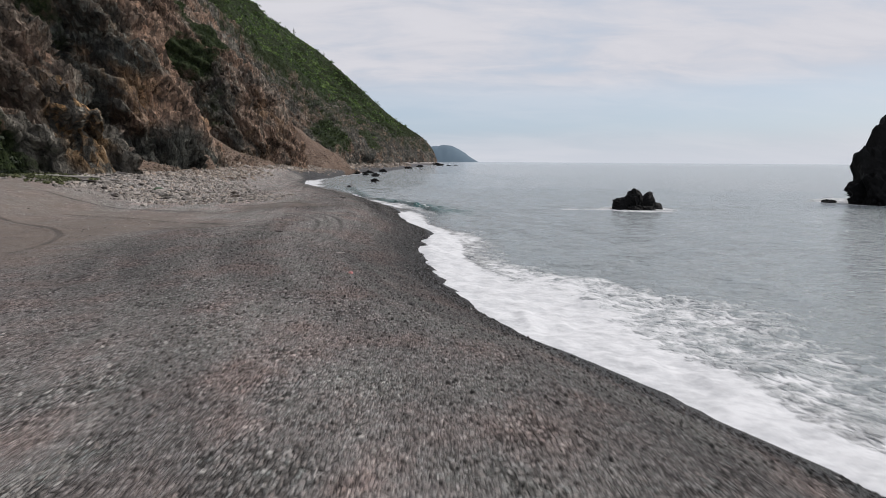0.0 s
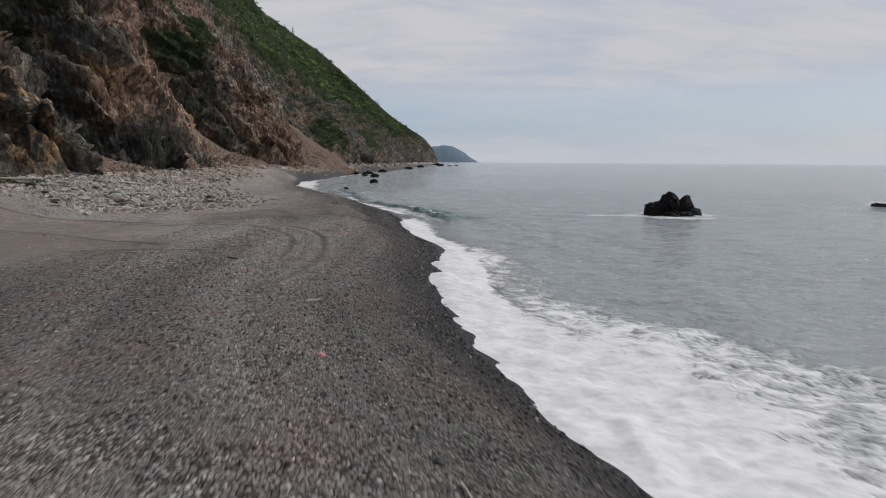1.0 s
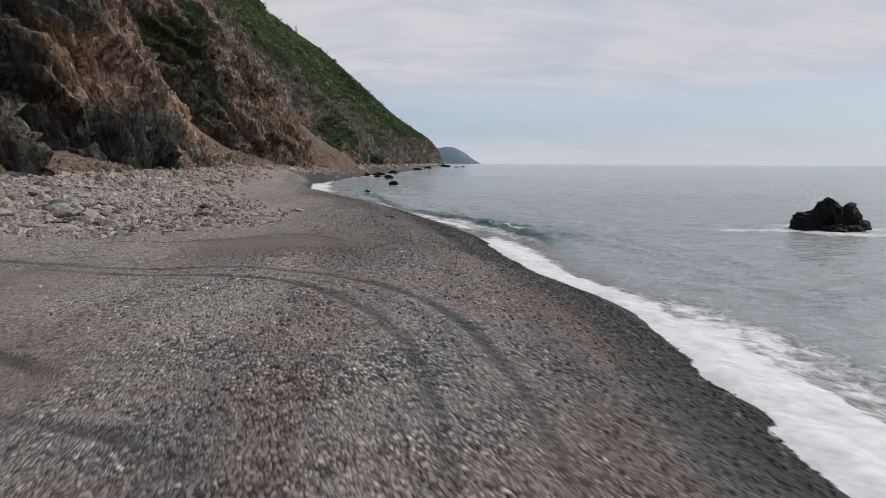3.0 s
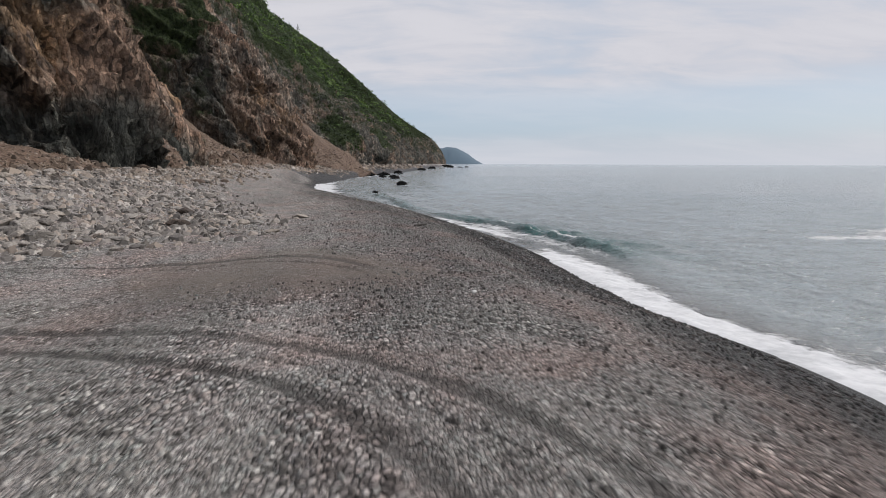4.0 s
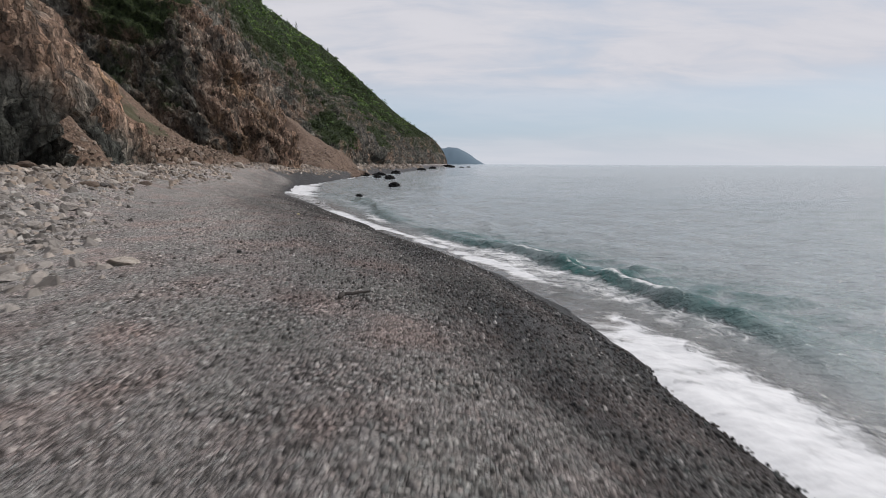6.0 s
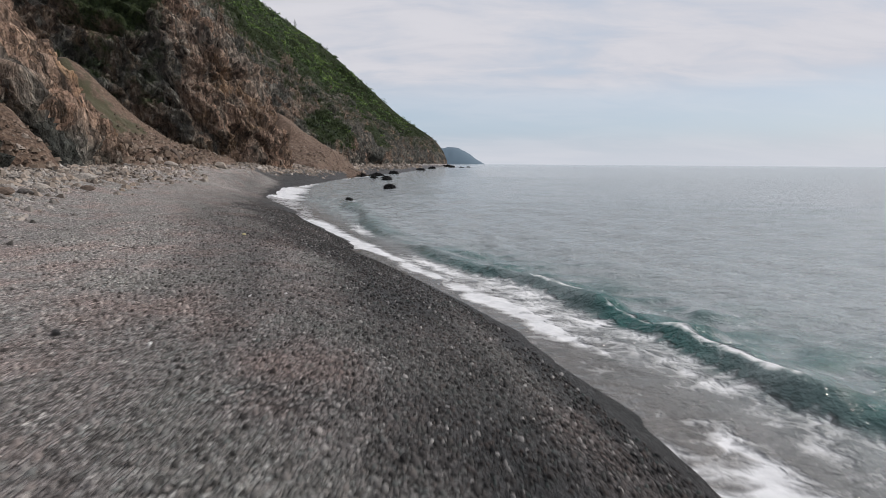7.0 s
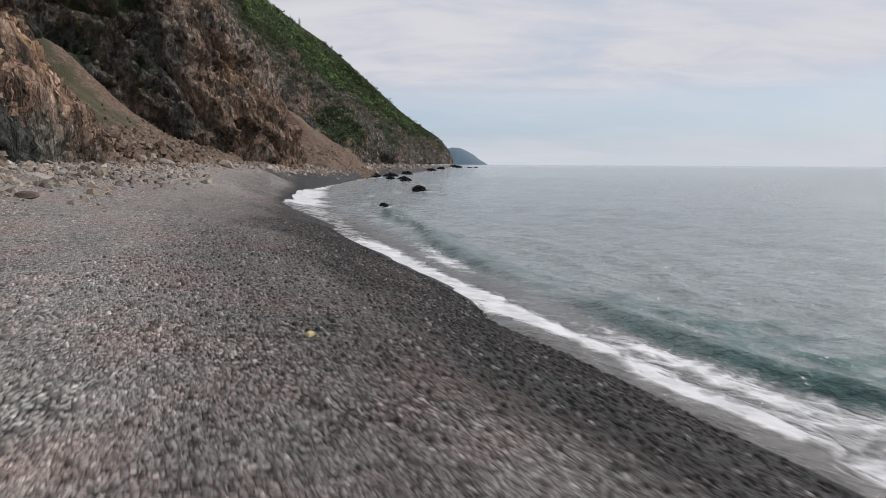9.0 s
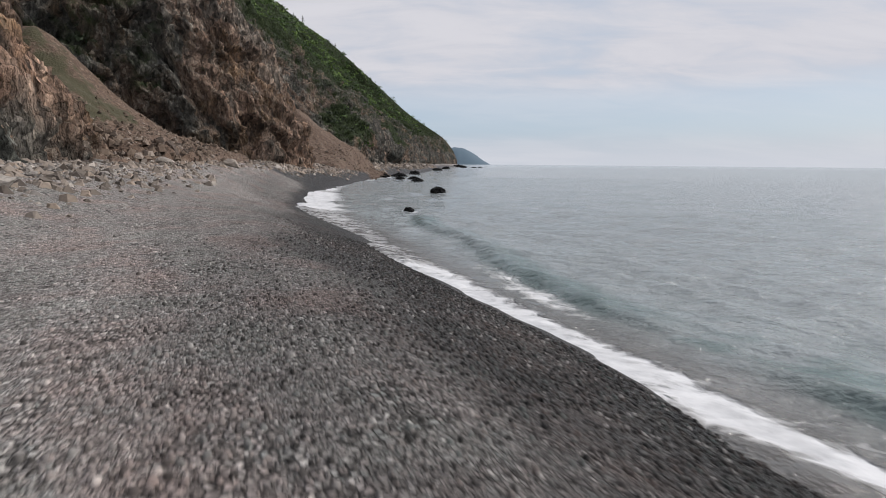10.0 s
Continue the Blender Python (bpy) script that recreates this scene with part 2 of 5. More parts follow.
    moss = ramp(t, noise_tex(t, p, 1.4, 6.0, 0.7), [(0.35, (0.014, 0.020, 0.009)), (0.55, (0.035, 0.052, 0.018)), (0.72, (0.075, 0.085, 0.035))])
    green = maths(t, "MULTIPLY", attr(t, "veg"), 1.6)
    patch = ramp(t, maths(t, "ADD", green, maths(t, "SUBTRACT", noise_tex(t, p, 0.45, 6.0, 0.65), 0.5)), [(0.40, 0.0), (0.62, 1.0)])
    colour = mixed(t, patch, colour, moss)
    joints = maths(t, "MULTIPLY", maths(t, "SUBTRACT", 1.0, crack2), maths(t, "SUBTRACT", 1.0, patch))
    joints = maths(t, "MULTIPLY", joints, ramp(t, noise_tex(t, p, 1.1, 3.0), [(0.40, 0.0), (0.62, 0.55)]))
    colour = mixed(t, joints, colour, (0.02, 0.018, 0.017))
    join(t, b, "Base Color", colour)
    b.inputs["Roughness"].default_value = 0.92
    b.inputs["Specular IOR Level"].default_value = 0.25
    n = bumped(t, b, fine, 0.6, 0.08)
    n = bumped(t, b, r3, 0.55, 0.11, n)
    n = bumped(t, b, r2, 0.9, 0.28, n)
    n = bumped(t, b, ribs, 0.8, 0.6, n)
    bumped(t, b, r1, 0.4, 0.5, n)
    return m


def scree_material():
    m, t, b = material("scree")
    p = place(t)
    v = shader(t, "ShaderNodeTexVoronoi", Vector=p, Scale=5.5)
    pick = shader(t, "ShaderNodeSeparateColor", Color=v.outputs["Color"]).outputs[0]
    stone = ramp(t, pick, [(0.0, (0.075, 0.053, 0.041)), (0.5, (0.145, 0.099, 0.072)), (0.85, (0.195, 0.138, 0.103)), (1.0, (0.32, 0.255, 0.21))])
    fine = noise_tex(t, p, 9.0, 6.0, 0.7)
    colour = mixed(t, 1.0, stone, mixed(t, noise_tex(t, mapped(t, p, (0.6, 1.6, 0.6)), 0.35, 5.0), (0.62, 0.58, 0.55), (1.2, 1.16, 1.12)), "MULTIPLY")
    colour = mixed(t, maths(t, "MULTIPLY", fine, 0.6), colour, (0.135, 0.091, 0.066))
    grass = ramp(t, maths(t, "ADD", attr(t, "veg"), maths(t, "SUBTRACT", noise_tex(t, p, 0.8, 6.0, 0.7), 0.5)), [(0.5, 0.0), (0.7, 1.0)])
    colour = mixed(t, maths(t, "MULTIPLY", grass, 0.85), colour, mixed(t, noise_tex(t, p, 2.5, 4.0), (0.035, 0.042, 0.02), (0.085, 0.08, 0.04)))
    join(t, b, "Base Color", colour)
    b.inputs["Roughness"].default_value = 0.95
    n = bumped(t, b, fine, 0.6, 0.08)
    bumped(t, b, v.outputs["Distance"], 0.5, 0.12, n)
    return m


def water_material():
    m, t, b = material("sea water")
    p = place(t)
    foam_in = attr(t, "foam")
    broad = noise_tex(t, mapped(t, p, (0.85, 1.0, 1), (0, 0, -15)), 0.6, 5.0, 0.6, 0.6)
    warp = noise_tex(t, mapped(t, p, (0.85, 1.25, 1), (0, 0, -12)), 1.8, 4.0, 0.58, 0.4)
    lace = shader(t, "ShaderNodeTexVoronoi", Vector=shader(t, "ShaderNodeVectorMath", i0=mapped(t, p, (0.8, 1.2, 1), (0, 0, -15)), i1=noise_vec(t, p, 0.9, 1.7)).outputs[0], Scale=1.9)
    lace.feature = "DISTANCE_TO_EDGE"
    web = maths(t, "ADD", maths(t, "MULTIPLY", ramp(t, lace.outputs["Distance"], [(0.0, 1.0), (0.3, 0.0)], True), 0.17), maths(t, "MULTIPLY", warp, 0.95))
    web = maths(t, "ADD", web, maths(t, "MULTIPLY", broad, 0.45))
    foam = ramp(t, maths(t, "ADD", maths(t, "MULTIPLY", foam_in, 1.2), maths(t, "SUBTRACT", web, 0.70)), [(0.42, 0.0), (0.95, 1.0)], True)
    teal = mixed(t, attr(t, "teal"), mixed(t, attr(t, "shoal"), (0.285, 0.318, 0.326), (0.15, 0.143, 0.135)), (0.010, 0.085, 0.076))
    froth = mixed(t, ramp(t, maths(t, "ADD", maths(t, "MULTIPLY", warp, 0.6), maths(t, "MULTIPLY", noise_tex(t, mapped(t, p, (0.8, 1.4, 1), (0, 0, -15)), 5.0, 4.0, 0.6), 0.4)), [(0.38, 0.0), (0.58, 1.0)]), (0.55, 0.56, 0.575), (0.74, 0.748, 0.76))
    join(t, b, "Base Color", mixed(t, foam, teal, froth))
    join(t, b, "Roughness", ramp(t, foam, [(0.0, 0.10), (0.6, 0.85)]))
    b.inputs["IOR"].default_value = 1.333
    small = noise_tex(t, mapped(t, p, (0.7, 1.15, 1), (0, 0, -14)), 1.7, 5.0, 0.62)
    swell = noise_tex(t, mapped(t, p, (0.6, 1.0, 1), (0, 0, -20)), 0.42, 4.0, 0.55)
    n = bumped(t, b, maths(t, "MULTIPLY", small, maths(t, "SUBTRACT", 1.0, maths(t, "MULTIPLY", foam, 0.8))), 1.0, 0.32)
    n = bumped(t, b, swell, 0.7, 0.5, n)
    bumped(t, b, maths(t, "MULTIPLY", foam, warp), 0.2, 0.05, n)
    return m


def leaf_material(name, dark, mid, light):
    m, t, b = material(name)
    g = t.nodes.new("ShaderNodeNewGeometry")
    patch = noise_tex(t, g.outputs["Position"], 0.035, 6.0, 0.65)
    mix = maths(t, "ADD", maths(t, "MULTIPLY", g.outputs["Random Per Island"], 0.2), maths(t, "MULTIPLY", patch, 0.8))
    join(t, b, "Base Color", ramp(t, mix, [(0.36, dark), (0.5, mid), (0.63, light)]))
    b.inputs["Roughness"].default_value = 0.7
    return m


def wood_material(name, dark, light):
    m, t, b = material(name)
    p = t.nodes.new("ShaderNodeTexCoord").outputs["Object"]
    grain = noise_tex(t, mapped(t, p, (2, 30, 30)), 1.5, 6.0, 0.65)
    join(t, b, "Base Color", mixed(t, grain, dark, light))
    b.inputs["Roughness"].default_value = 0.85
    bumped(t, b, grain, 0.6, 0.02)
    return m


def plain_material(name, low, high, scale=8.0, rough=0.6):
    m, t, b = material(name)
    p = t.nodes.new("ShaderNodeTexCoord").outputs["Object"]
    n = noise_tex(t, p, scale, 5.0, 0.65)
    join(t, b, "Base Color", mixed(t, n, low, high))
    b.inputs["Roughness"].default_value = rough
    bumped(t, b, n, 0.4, 0.01)
    return m


GRAVEL, PEBBLE, CLIFF, SCREE, WATER = gravel_material(), pebble_material(), cliff_material(), scree_material(), water_material()
BOULDER = rock_material("boulder stone", ((0.16, 0.15, 0.14), (0.38, 0.36, 0.335), (0.54, 0.525, 0.50)), 2.5, vary=True)
BROWN_BOULDER = rock_material("brown boulder stone", ((0.06, 0.048, 0.04), (0.15, 0.116, 0.095), (0.28, 0.23, 0.195)), 2.5, vary=True)
DARK_ROCK = rock_material("dark sea rock", ((0.002, 0.0022, 0.0024), (0.0055, 0.0056, 0.006), (0.014, 0.014, 0.0145)), 1.2, rough=0.75, sheen=0.2)
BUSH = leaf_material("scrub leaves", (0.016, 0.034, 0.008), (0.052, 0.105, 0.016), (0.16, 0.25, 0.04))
# darker leaves: shade put into the colour of low scrub; conifer crowns share them
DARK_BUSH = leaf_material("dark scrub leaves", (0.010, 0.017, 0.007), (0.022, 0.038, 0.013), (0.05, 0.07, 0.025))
GRASS = leaf_material("shore grass", (0.05, 0.06, 0.02), (0.10, 0.11, 0.04), (0.19, 0.17, 0.08))
BARK = wood_material("bark", (0.03, 0.025, 0.02), (0.08, 0.065, 0.05))
DRIFT = wood_material("bleached driftwood", (0.22, 0.20, 0.18), (0.55, 0.52, 0.48))
OLD_WOOD = wood_material("dark driftwood", (0.02, 0.017, 0.015), (0.07, 0.058, 0.05))
# blue haze of the air is mixed into this hill's own colour
HAZE = plain_material("distant hill tinted with haze", (0.105, 0.155, 0.20), (0.125, 0.18, 0.225), 0.01, 1.0)


# ---- shape tools ----
def curve_at(v, knots):
    """A smooth curve through (position, value) knots."""
    k = np.array(knots, float)
    xs, ys = k[:, 0], k[:, 1]
    slope = np.gradient(ys, xs)
    v = np.clip(np.asarray(v, float), xs[0], xs[-1])
    i = np.clip(np.searchsorted(xs, v) - 1, 0, len(xs) - 2)
    h = xs[i + 1] - xs[i]
    f = (v - xs[i]) / h
    return ((1 + 2 * f) * (1 - f) ** 2 * ys[i] + f * (1 - f) ** 2 * h * slope[i] + f * f * (3 - 2 * f) * ys[i + 1] + f * f * (f - 1) * h * slope[i + 1])


def ease(v, low, high):
    f = np.clip((np.asarray(v, float) - low) / (high - low), 0, 1)
    return f * f * (3 - 2 * f)


def chance(ix, iy, iz, seed):
    h = (ix.astype(np.int64) * 374761393 + iy.astype(np.int64) * 668265263 + iz.astype(np.int64) * 1442695041 + seed * 982451653) & 0xFFFFFFFF
    h = ((h ^ (h >> 15)) * 2246822519) & 0xFFFFFFFF
    h = ((h ^ (h >> 13)) * 3266489917) & 0xFFFFFFFF
    return ((h ^ (h >> 16)) & 0xFFFFFF) / float(0x1000000)


def value_noise(x, y, z, seed=0):
    ix, iy, iz = np.floor(x), np.floor(y), np.floor(z)
    fx, fy, fz = x - ix, y - iy, z - iz
    fx, fy, fz = (f * f * f * (f * (6 * f - 15) + 10) for f in (fx, fy, fz))
    total = 0
    for a in (0, 1):
        for b in (0, 1):
            for c in (0, 1):
                total = total + chance(ix + a, iy + b, iz + c, seed) * (fx if a else 1 - fx) * (fy if b else 1 - fy) * (fz if c else 1 - fz)
    return total * 2 - 1


def layered(x, y, z, octaves=4, seed=0, gain=0.5):
    x, y, z = (np.asarray(v, float) for v in np.broadcast_arrays(x, y, z))
    total, amp = 0, 1.0
    for o in range(octaves):
        total = total + amp * value_noise(x, y, z, seed + o)
        x, y, z, amp = x * 2.03 + 7.1, y * 2.03 + 3.7, z * 2.03 + 1.3, amp * gain
    return total


def blocks(x, y, z, seed=0, tilt=1.0):
    """Broken blocks of unit size: each cell has a height and a slant of its own."""
    ix, iy, iz = np.floor(x), np.floor(y), np.floor(z)
    best, out = np.full(x.shape, 1e9), np.zeros(x.shape)
    for a in (-1, 0, 1):
        for b in (-1, 0, 1):
            for c in (-1, 0, 1):
                jx, jy, jz = ix + a, iy + b, iz + c
                dx, dy, dz = (x - jx - chance(jx, jy, jz, seed), y - jy - chance(jx, jy, jz, seed + 1), z - jz - chance(jx, jy, jz, seed + 2))
                dist = dx * dx + dy * dy + dz * dz
                h = (chance(jx, jy, jz, seed + 3) - 0.5) + tilt * ((chance(jx, jy, jz, seed + 4) - 0.5) * dx + (chance(jx, jy, jz, seed + 5) - 0.5) * dy + (chance(jx, jy, jz, seed + 6) - 0.5) * dz)
                near = dist < best
                best, out = np.where(near, dist, best), np.where(near, h, out)
    return out


def sheet(name, X, Y, Z, mat, extra=(), smooth=True, flip=False):
    """A mesh from a grid of places; extra: named values for each corner."""
    n, k = X.shape
    me = bpy.data.meshes.new(name)
    co = np.stack([X, Y, Z], -1).reshape(-1, 3)
    i = np.arange(n * k).reshape(n, k)
    quads = np.stack([i[:-1, :-1], i[1:, :-1], i[1:, 1:], i[:-1, 1:]], -1).reshape(-1, 4)
    if flip:
        quads = quads[:, ::-1]
    return fill_mesh(me, co, quads, mat, extra, smooth)


def fill_mesh(me, co, faces, mat, extra=(), smooth=True):
    """faces: an array of triangles or of quads."""
    count, sides = faces.shape
    me.vertices.add(len(co))
    me.vertices.foreach_set("co", np.ascontiguousarray(co, np.float32).ravel())
    me.loops.add(count * sides)
    me.loops.foreach_set("vertex_index", np.ascontiguousarray(faces, np.int32).ravel())
    me.polygons.add(count)
    me.polygons.foreach_set("loop_start", np.arange(0, count * sides, sides, dtype=np.int32))
    me.polygons.foreach_set("use_smooth", np.full(count, smooth))
    for key, values in extra:
        me.attributes.new(key, "FLOAT", "POINT").data.foreach_set("value", np.ascontiguousarray(values, np.float32).ravel())
    me.update(calc_edges=True)
    me.validate()
    me.materials.append(mat)
    return me


def from_bm(name, bm, mat, smooth=False):
    me = bpy.data.meshes.new(name)
    bm.normal_update()
    bm.to_mesh(me)
    bm.free()
    me.materials.append(mat)
    if smooth:
        me.polygons.foreach_set("use_smooth", np.full(len(me.polygons), True))
    return me


def part(name, bm, mat, parent, label="", smooth=False):
    ob = new(name, from_bm(name, bm, mat, smooth))
    ob.parent = parent
    return tagged(ob, label)


# ---- plan of the coast ----
WATERLINE = [(-400, 60), (-100, 24), (-20, 13.5), (0, 9.2), (6, 7.2), (9.8, 5.3), (12.5, 3.7), (14, 2.9), (16, 1.65), (18, 0.8), (20, 0.1), (22, -0.6), (25, -1.05), (28, -1.25), (31, -1.3), (35, -1.6),
             (38, -2.1), (41, -3.2), (44, -3.75), (48, -4.4), (52, -5.4), (55, -6.3), (58, -7.5), (62, -9.5), (65, -11.1), (68, -12.2), (71, -13.7), (75, -15.6), (84, -19.5), (95, -24.5),
             (105, -27.6), (118, -30.2), (132, -33.4), (160, -36.0), (200, -35.5), (250, -32.0), (330, -31), (480, -31), (600, -26), (680, -15), (712, -14), (735, -60), (800, -300)]
TOE = [(-400, -20), (-60, -30), (20, -31), (36, -31.5), (44, -31), (48, -28.7), (51, -26.9), (53.5, -27.3), (55.5, -29.6), (58, -35), (62, -35.5), (66, -33), (72, -33.2), (75, -34.6),
       (77.5, -38.4), (79.6, -37.6), (82, -34.3), (85, -34.9), (88, -36.4), (91.5, -37.4), (94, -38.4), (97, -39.4), (101, -40.6), (104, -42.5), (108, -47.5), (112, -53), (116, -54), (123, -52), (128, -46.5), (134, -40.5), (140, -37.3), (146, -38.5),
       (152, -45), (162, -51), (178, -56), (191, -55), (201, -48), (208, -42), (216, -41), (228, -38), (251, -34.5), (275, -39), (300, -35), (340, -40), (380, -35), (430, -41), (480, -36),
       (520, -40), (560, -34), (600, -35), (640, -29), (672, -27), (690, -20), (706, -19)]
CREST = [(-400, -160, 120), (0, -170, 150), (300, -175, 168), (400, -173, 152), (450, -172, 136), (520, -169, 132.5), (603, -164, 132), (630, -138, 115), (650, -101, 82), (666, -70, 55.6), (677, -50, 42), (684, -39.5, 34.2), (690, -34, 28.5),
         (696, -27, 19), (702, -23, 9), (706, -21.5, 4)]


def waterline(y):
    return curve_at(y, WATERLINE)


def foot(y):
    """Where the back of the beach meets the rock, smoothed."""
    return curve_at(y, [(-400, -20), (20, -31), (44, -30), (51, -29), (80, -34), (95, -37), (140, -37.5), (195, -38.5), (251, -35), (560, -34), (640, -29), (706, -21)])


def ground_height(x, y, detail=True):
    d = waterline(y) - x
    broad = waterline(y) - foot(y)
    z = curve_at(d, [(-500, -14), (-60, -7), (-14, -2.8), (-4, -0.75), (0, 0.30), (1.6, 0.80), (4.2, 1.52), (7, 1.68), (12, 1.5), (18, 1.5), (60, 1.6)])
    z = np.where(broad < 14, np.minimum(z, 0.3 + np.maximum(d, -3) * 0.22 + np.minimum(d + 3, 0)), z)
    z = z + 1.75 * ease(d, broad - 10.5, broad + 0.5)
    if detail:
        z = z + 0.05 * layered(x * 0.35, y * 0.35, 0 * x, 3, 11) * ease(d, 0, 3)
    return z


def track_line(points, x, y):
    """Distance to a line through points."""
    best = np.full(x.shape, 1e9)
    for (ax, ay), (bx, by) in zip(points, points[1:]):
        vx, vy = bx - ax, by - ay
        f = np.clip(((x - ax) * vx + (y - ay) * vy) / (vx * vx + vy * vy), 0, 1)
        best = np.minimum(best, np.hypot(x - ax - f * vx, y - ay - f * vy))
    return best


def rounded(points, times=2):
    for _ in range(times):
        made = [points[0]]
        for (ax, ay), (bx, by) in zip(points, points[1:]):
            made += [(0.75 * ax + 0.25 * bx, 0.75 * ay + 0.25 * by), (0.25 * ax + 0.75 * bx, 0.25 * ay + 0.75 * by)]
        points = made + [points[-1]]
    return points


RUTS = [rounded(r) for r in (
    [(-27, 37.6), (-20, 36.6), (-15, 35.3), (-12.3, 34.85), (-10.3, 34.4), (-8.5, 33.6), (-7, 32.2), (-6, 30.4), (-5.4, 28.5), (-5.1, 25.3), (-5.6, 21.5)],
    [(-17, 35.2), (-13.3, 34.3), (-10.9, 33.6), (-9.3, 32.9), (-8.3, 32.0), (-7.2, 30.4), (-6.4, 28), (-6.1, 25.0)],
    [(-18, 39.4), (-15.1, 39.8), (-13.5, 40.0), (-11.4, 40.0), (-10, 39.5), (-9.1, 38.3)],
    [(-22, 32.5), (-17.5, 31.2), (-14, 29.9), (-11.5, 28.7), (-10.3, 27.7)],
    [(-14.5, 27.6), (-10.9, 27.2), (-8.8, 26.6), (-7.7, 25.7)],
    [(-26, 31.5), (-21, 28.6), (-18, 27.0), (-15.5, 24.0), (-14.6, 20)])]


def spaced(*stretches):
    """Positions: (start, end, step, ...) stretches one after the other."""
    out = []
    for a, b, step in stretches:
        out.append(np.arange(a, b - 1e-6, step))
    out.append(np.array([stretches[-1][1]]))
    return np.concatenate(out)


def wetness(x, y):
    """1 where the swash has just been, less on the damp stones behind it."""
    d = waterline(y) - x
    rough = layered(y * 0.35, 0 * y + 3.3, 0 * y, 3, 21)
    soaked = 1 - ease(d, 0.55 + 0.3 * rough, 1.15 + 0.5 * rough)
    reach = curve_at(y, [(-400, 1.3), (10, 1.3), (22, 1.4), (28, 2.1), (33, 2.2), (40, 2.9), (50, 3.6), (60, 4.4), (75, 3.8), (90, 1.8), (200, 2.0), (700, 2.0)]) * (1 + 0.25 * rough)
    damp = (0.78 + 0.1 * ease(y, 52, 60) + 0.28 * layered(x * 0.45, y * 0.25, 0 * y, 3, 23)) * (1 - ease(d, 0.6 * reach, 1.2 * reach))
    return np.clip(np.maximum(soaked, damp), 0, 1)


def banding(x, y):
    """Ridges of coarser and finer stones that the tides left along the shore."""
    d = waterline(y) - x
    v = layered(d * 0.55 + 0.25 * layered(y * 0.15, 0 * y, 0 * y, 2, 27), y * 0.035, 0 * y, 4, 29, 0.6)
    return np.clip(0.46 - 0.34 * (1 - ease(d, 2.8, 5.4)) + 0.34 * v * (1 - 0.6 * ease(d, 8, 16)) + 0.55 * ease(y, 26, 33) * ease(d, 5, 8.5) + (0.12 * ease(y, 43, 50) + 0.1 * ease(y, 52, 58)) * ease(d, 3.6, 6.0) - 0.2 * np.exp(-((y - 27) / 5) ** 2) * (1 - ease(d, 3, 6)) + 0.45 * ease(y, 78, 95) * ease(d, 0.5, 2.0) - 0.8 * np.exp(-((x + 11.0) / 2.6) ** 2 - ((y - 37.6) / 2.2) ** 2) - 0.25 * ease(y, 12.5, 17) * (1 - ease(y, 21, 26)) * (1 - 0.5 * ease(d, 9, 15)), 0, 1)


def sandy_at(X, Y):
    """Where brown sand shows between the stones."""
    wob = 2.2 * layered(X * 0.16, Y * 0.16, 0 * X, 4, 41)
    sand = (1 - ease(X + wob, -14.5, -10.5)) * (1 - ease(Y + 0.5 * X + wob, 24, 31))
    sand = np.maximum(sand, 0.8 * (1 - ease(np.hypot((X + 11.3) / 2.6, (Y - 38.5) / 1.7) + 0.25 * wob, 0.6, 1.3)))
    sand = np.maximum(sand, 0.75 * (1 - ease(np.hypot((X + 13.0) / 3.5, (Y - 28.5) / 2.2) + 0.25 * wob, 0.6, 1.3)))
    sand = np.maximum(sand, 0.5 * (1 - ease(np.hypot((X + 27) / 5, (Y - 40) / 5), 0.7, 1.2)))
    return sand


def build_ground():
    xs = spaced((-420, -60, 30), (-60, -24, 0.7), (-24, 9, 0.2), (9, 30, 1.2), (30, 150, 20))
    ys = spaced((-400, -20, 20), (-20, 4, 1.0), (4, 70, 0.21), (70, 140, 0.5), (140, 260, 2.0), (260, 1000, 37))
    X, Y = np.meshgrid(xs, ys, indexing="ij")
    Z = ground_height(X, Y)
    me = sheet("ground", X, Y, Z, GRAVEL, (("rut", 0 * X), ("sand", sandy_at(X, Y)), ("wet", wetness(X, Y)), ("band", banding(X, Y))))
    tagged(new("ground", me), "grey pebble beach with brown sand and wheel ruts", "beach", kind="structure")


build_ground()


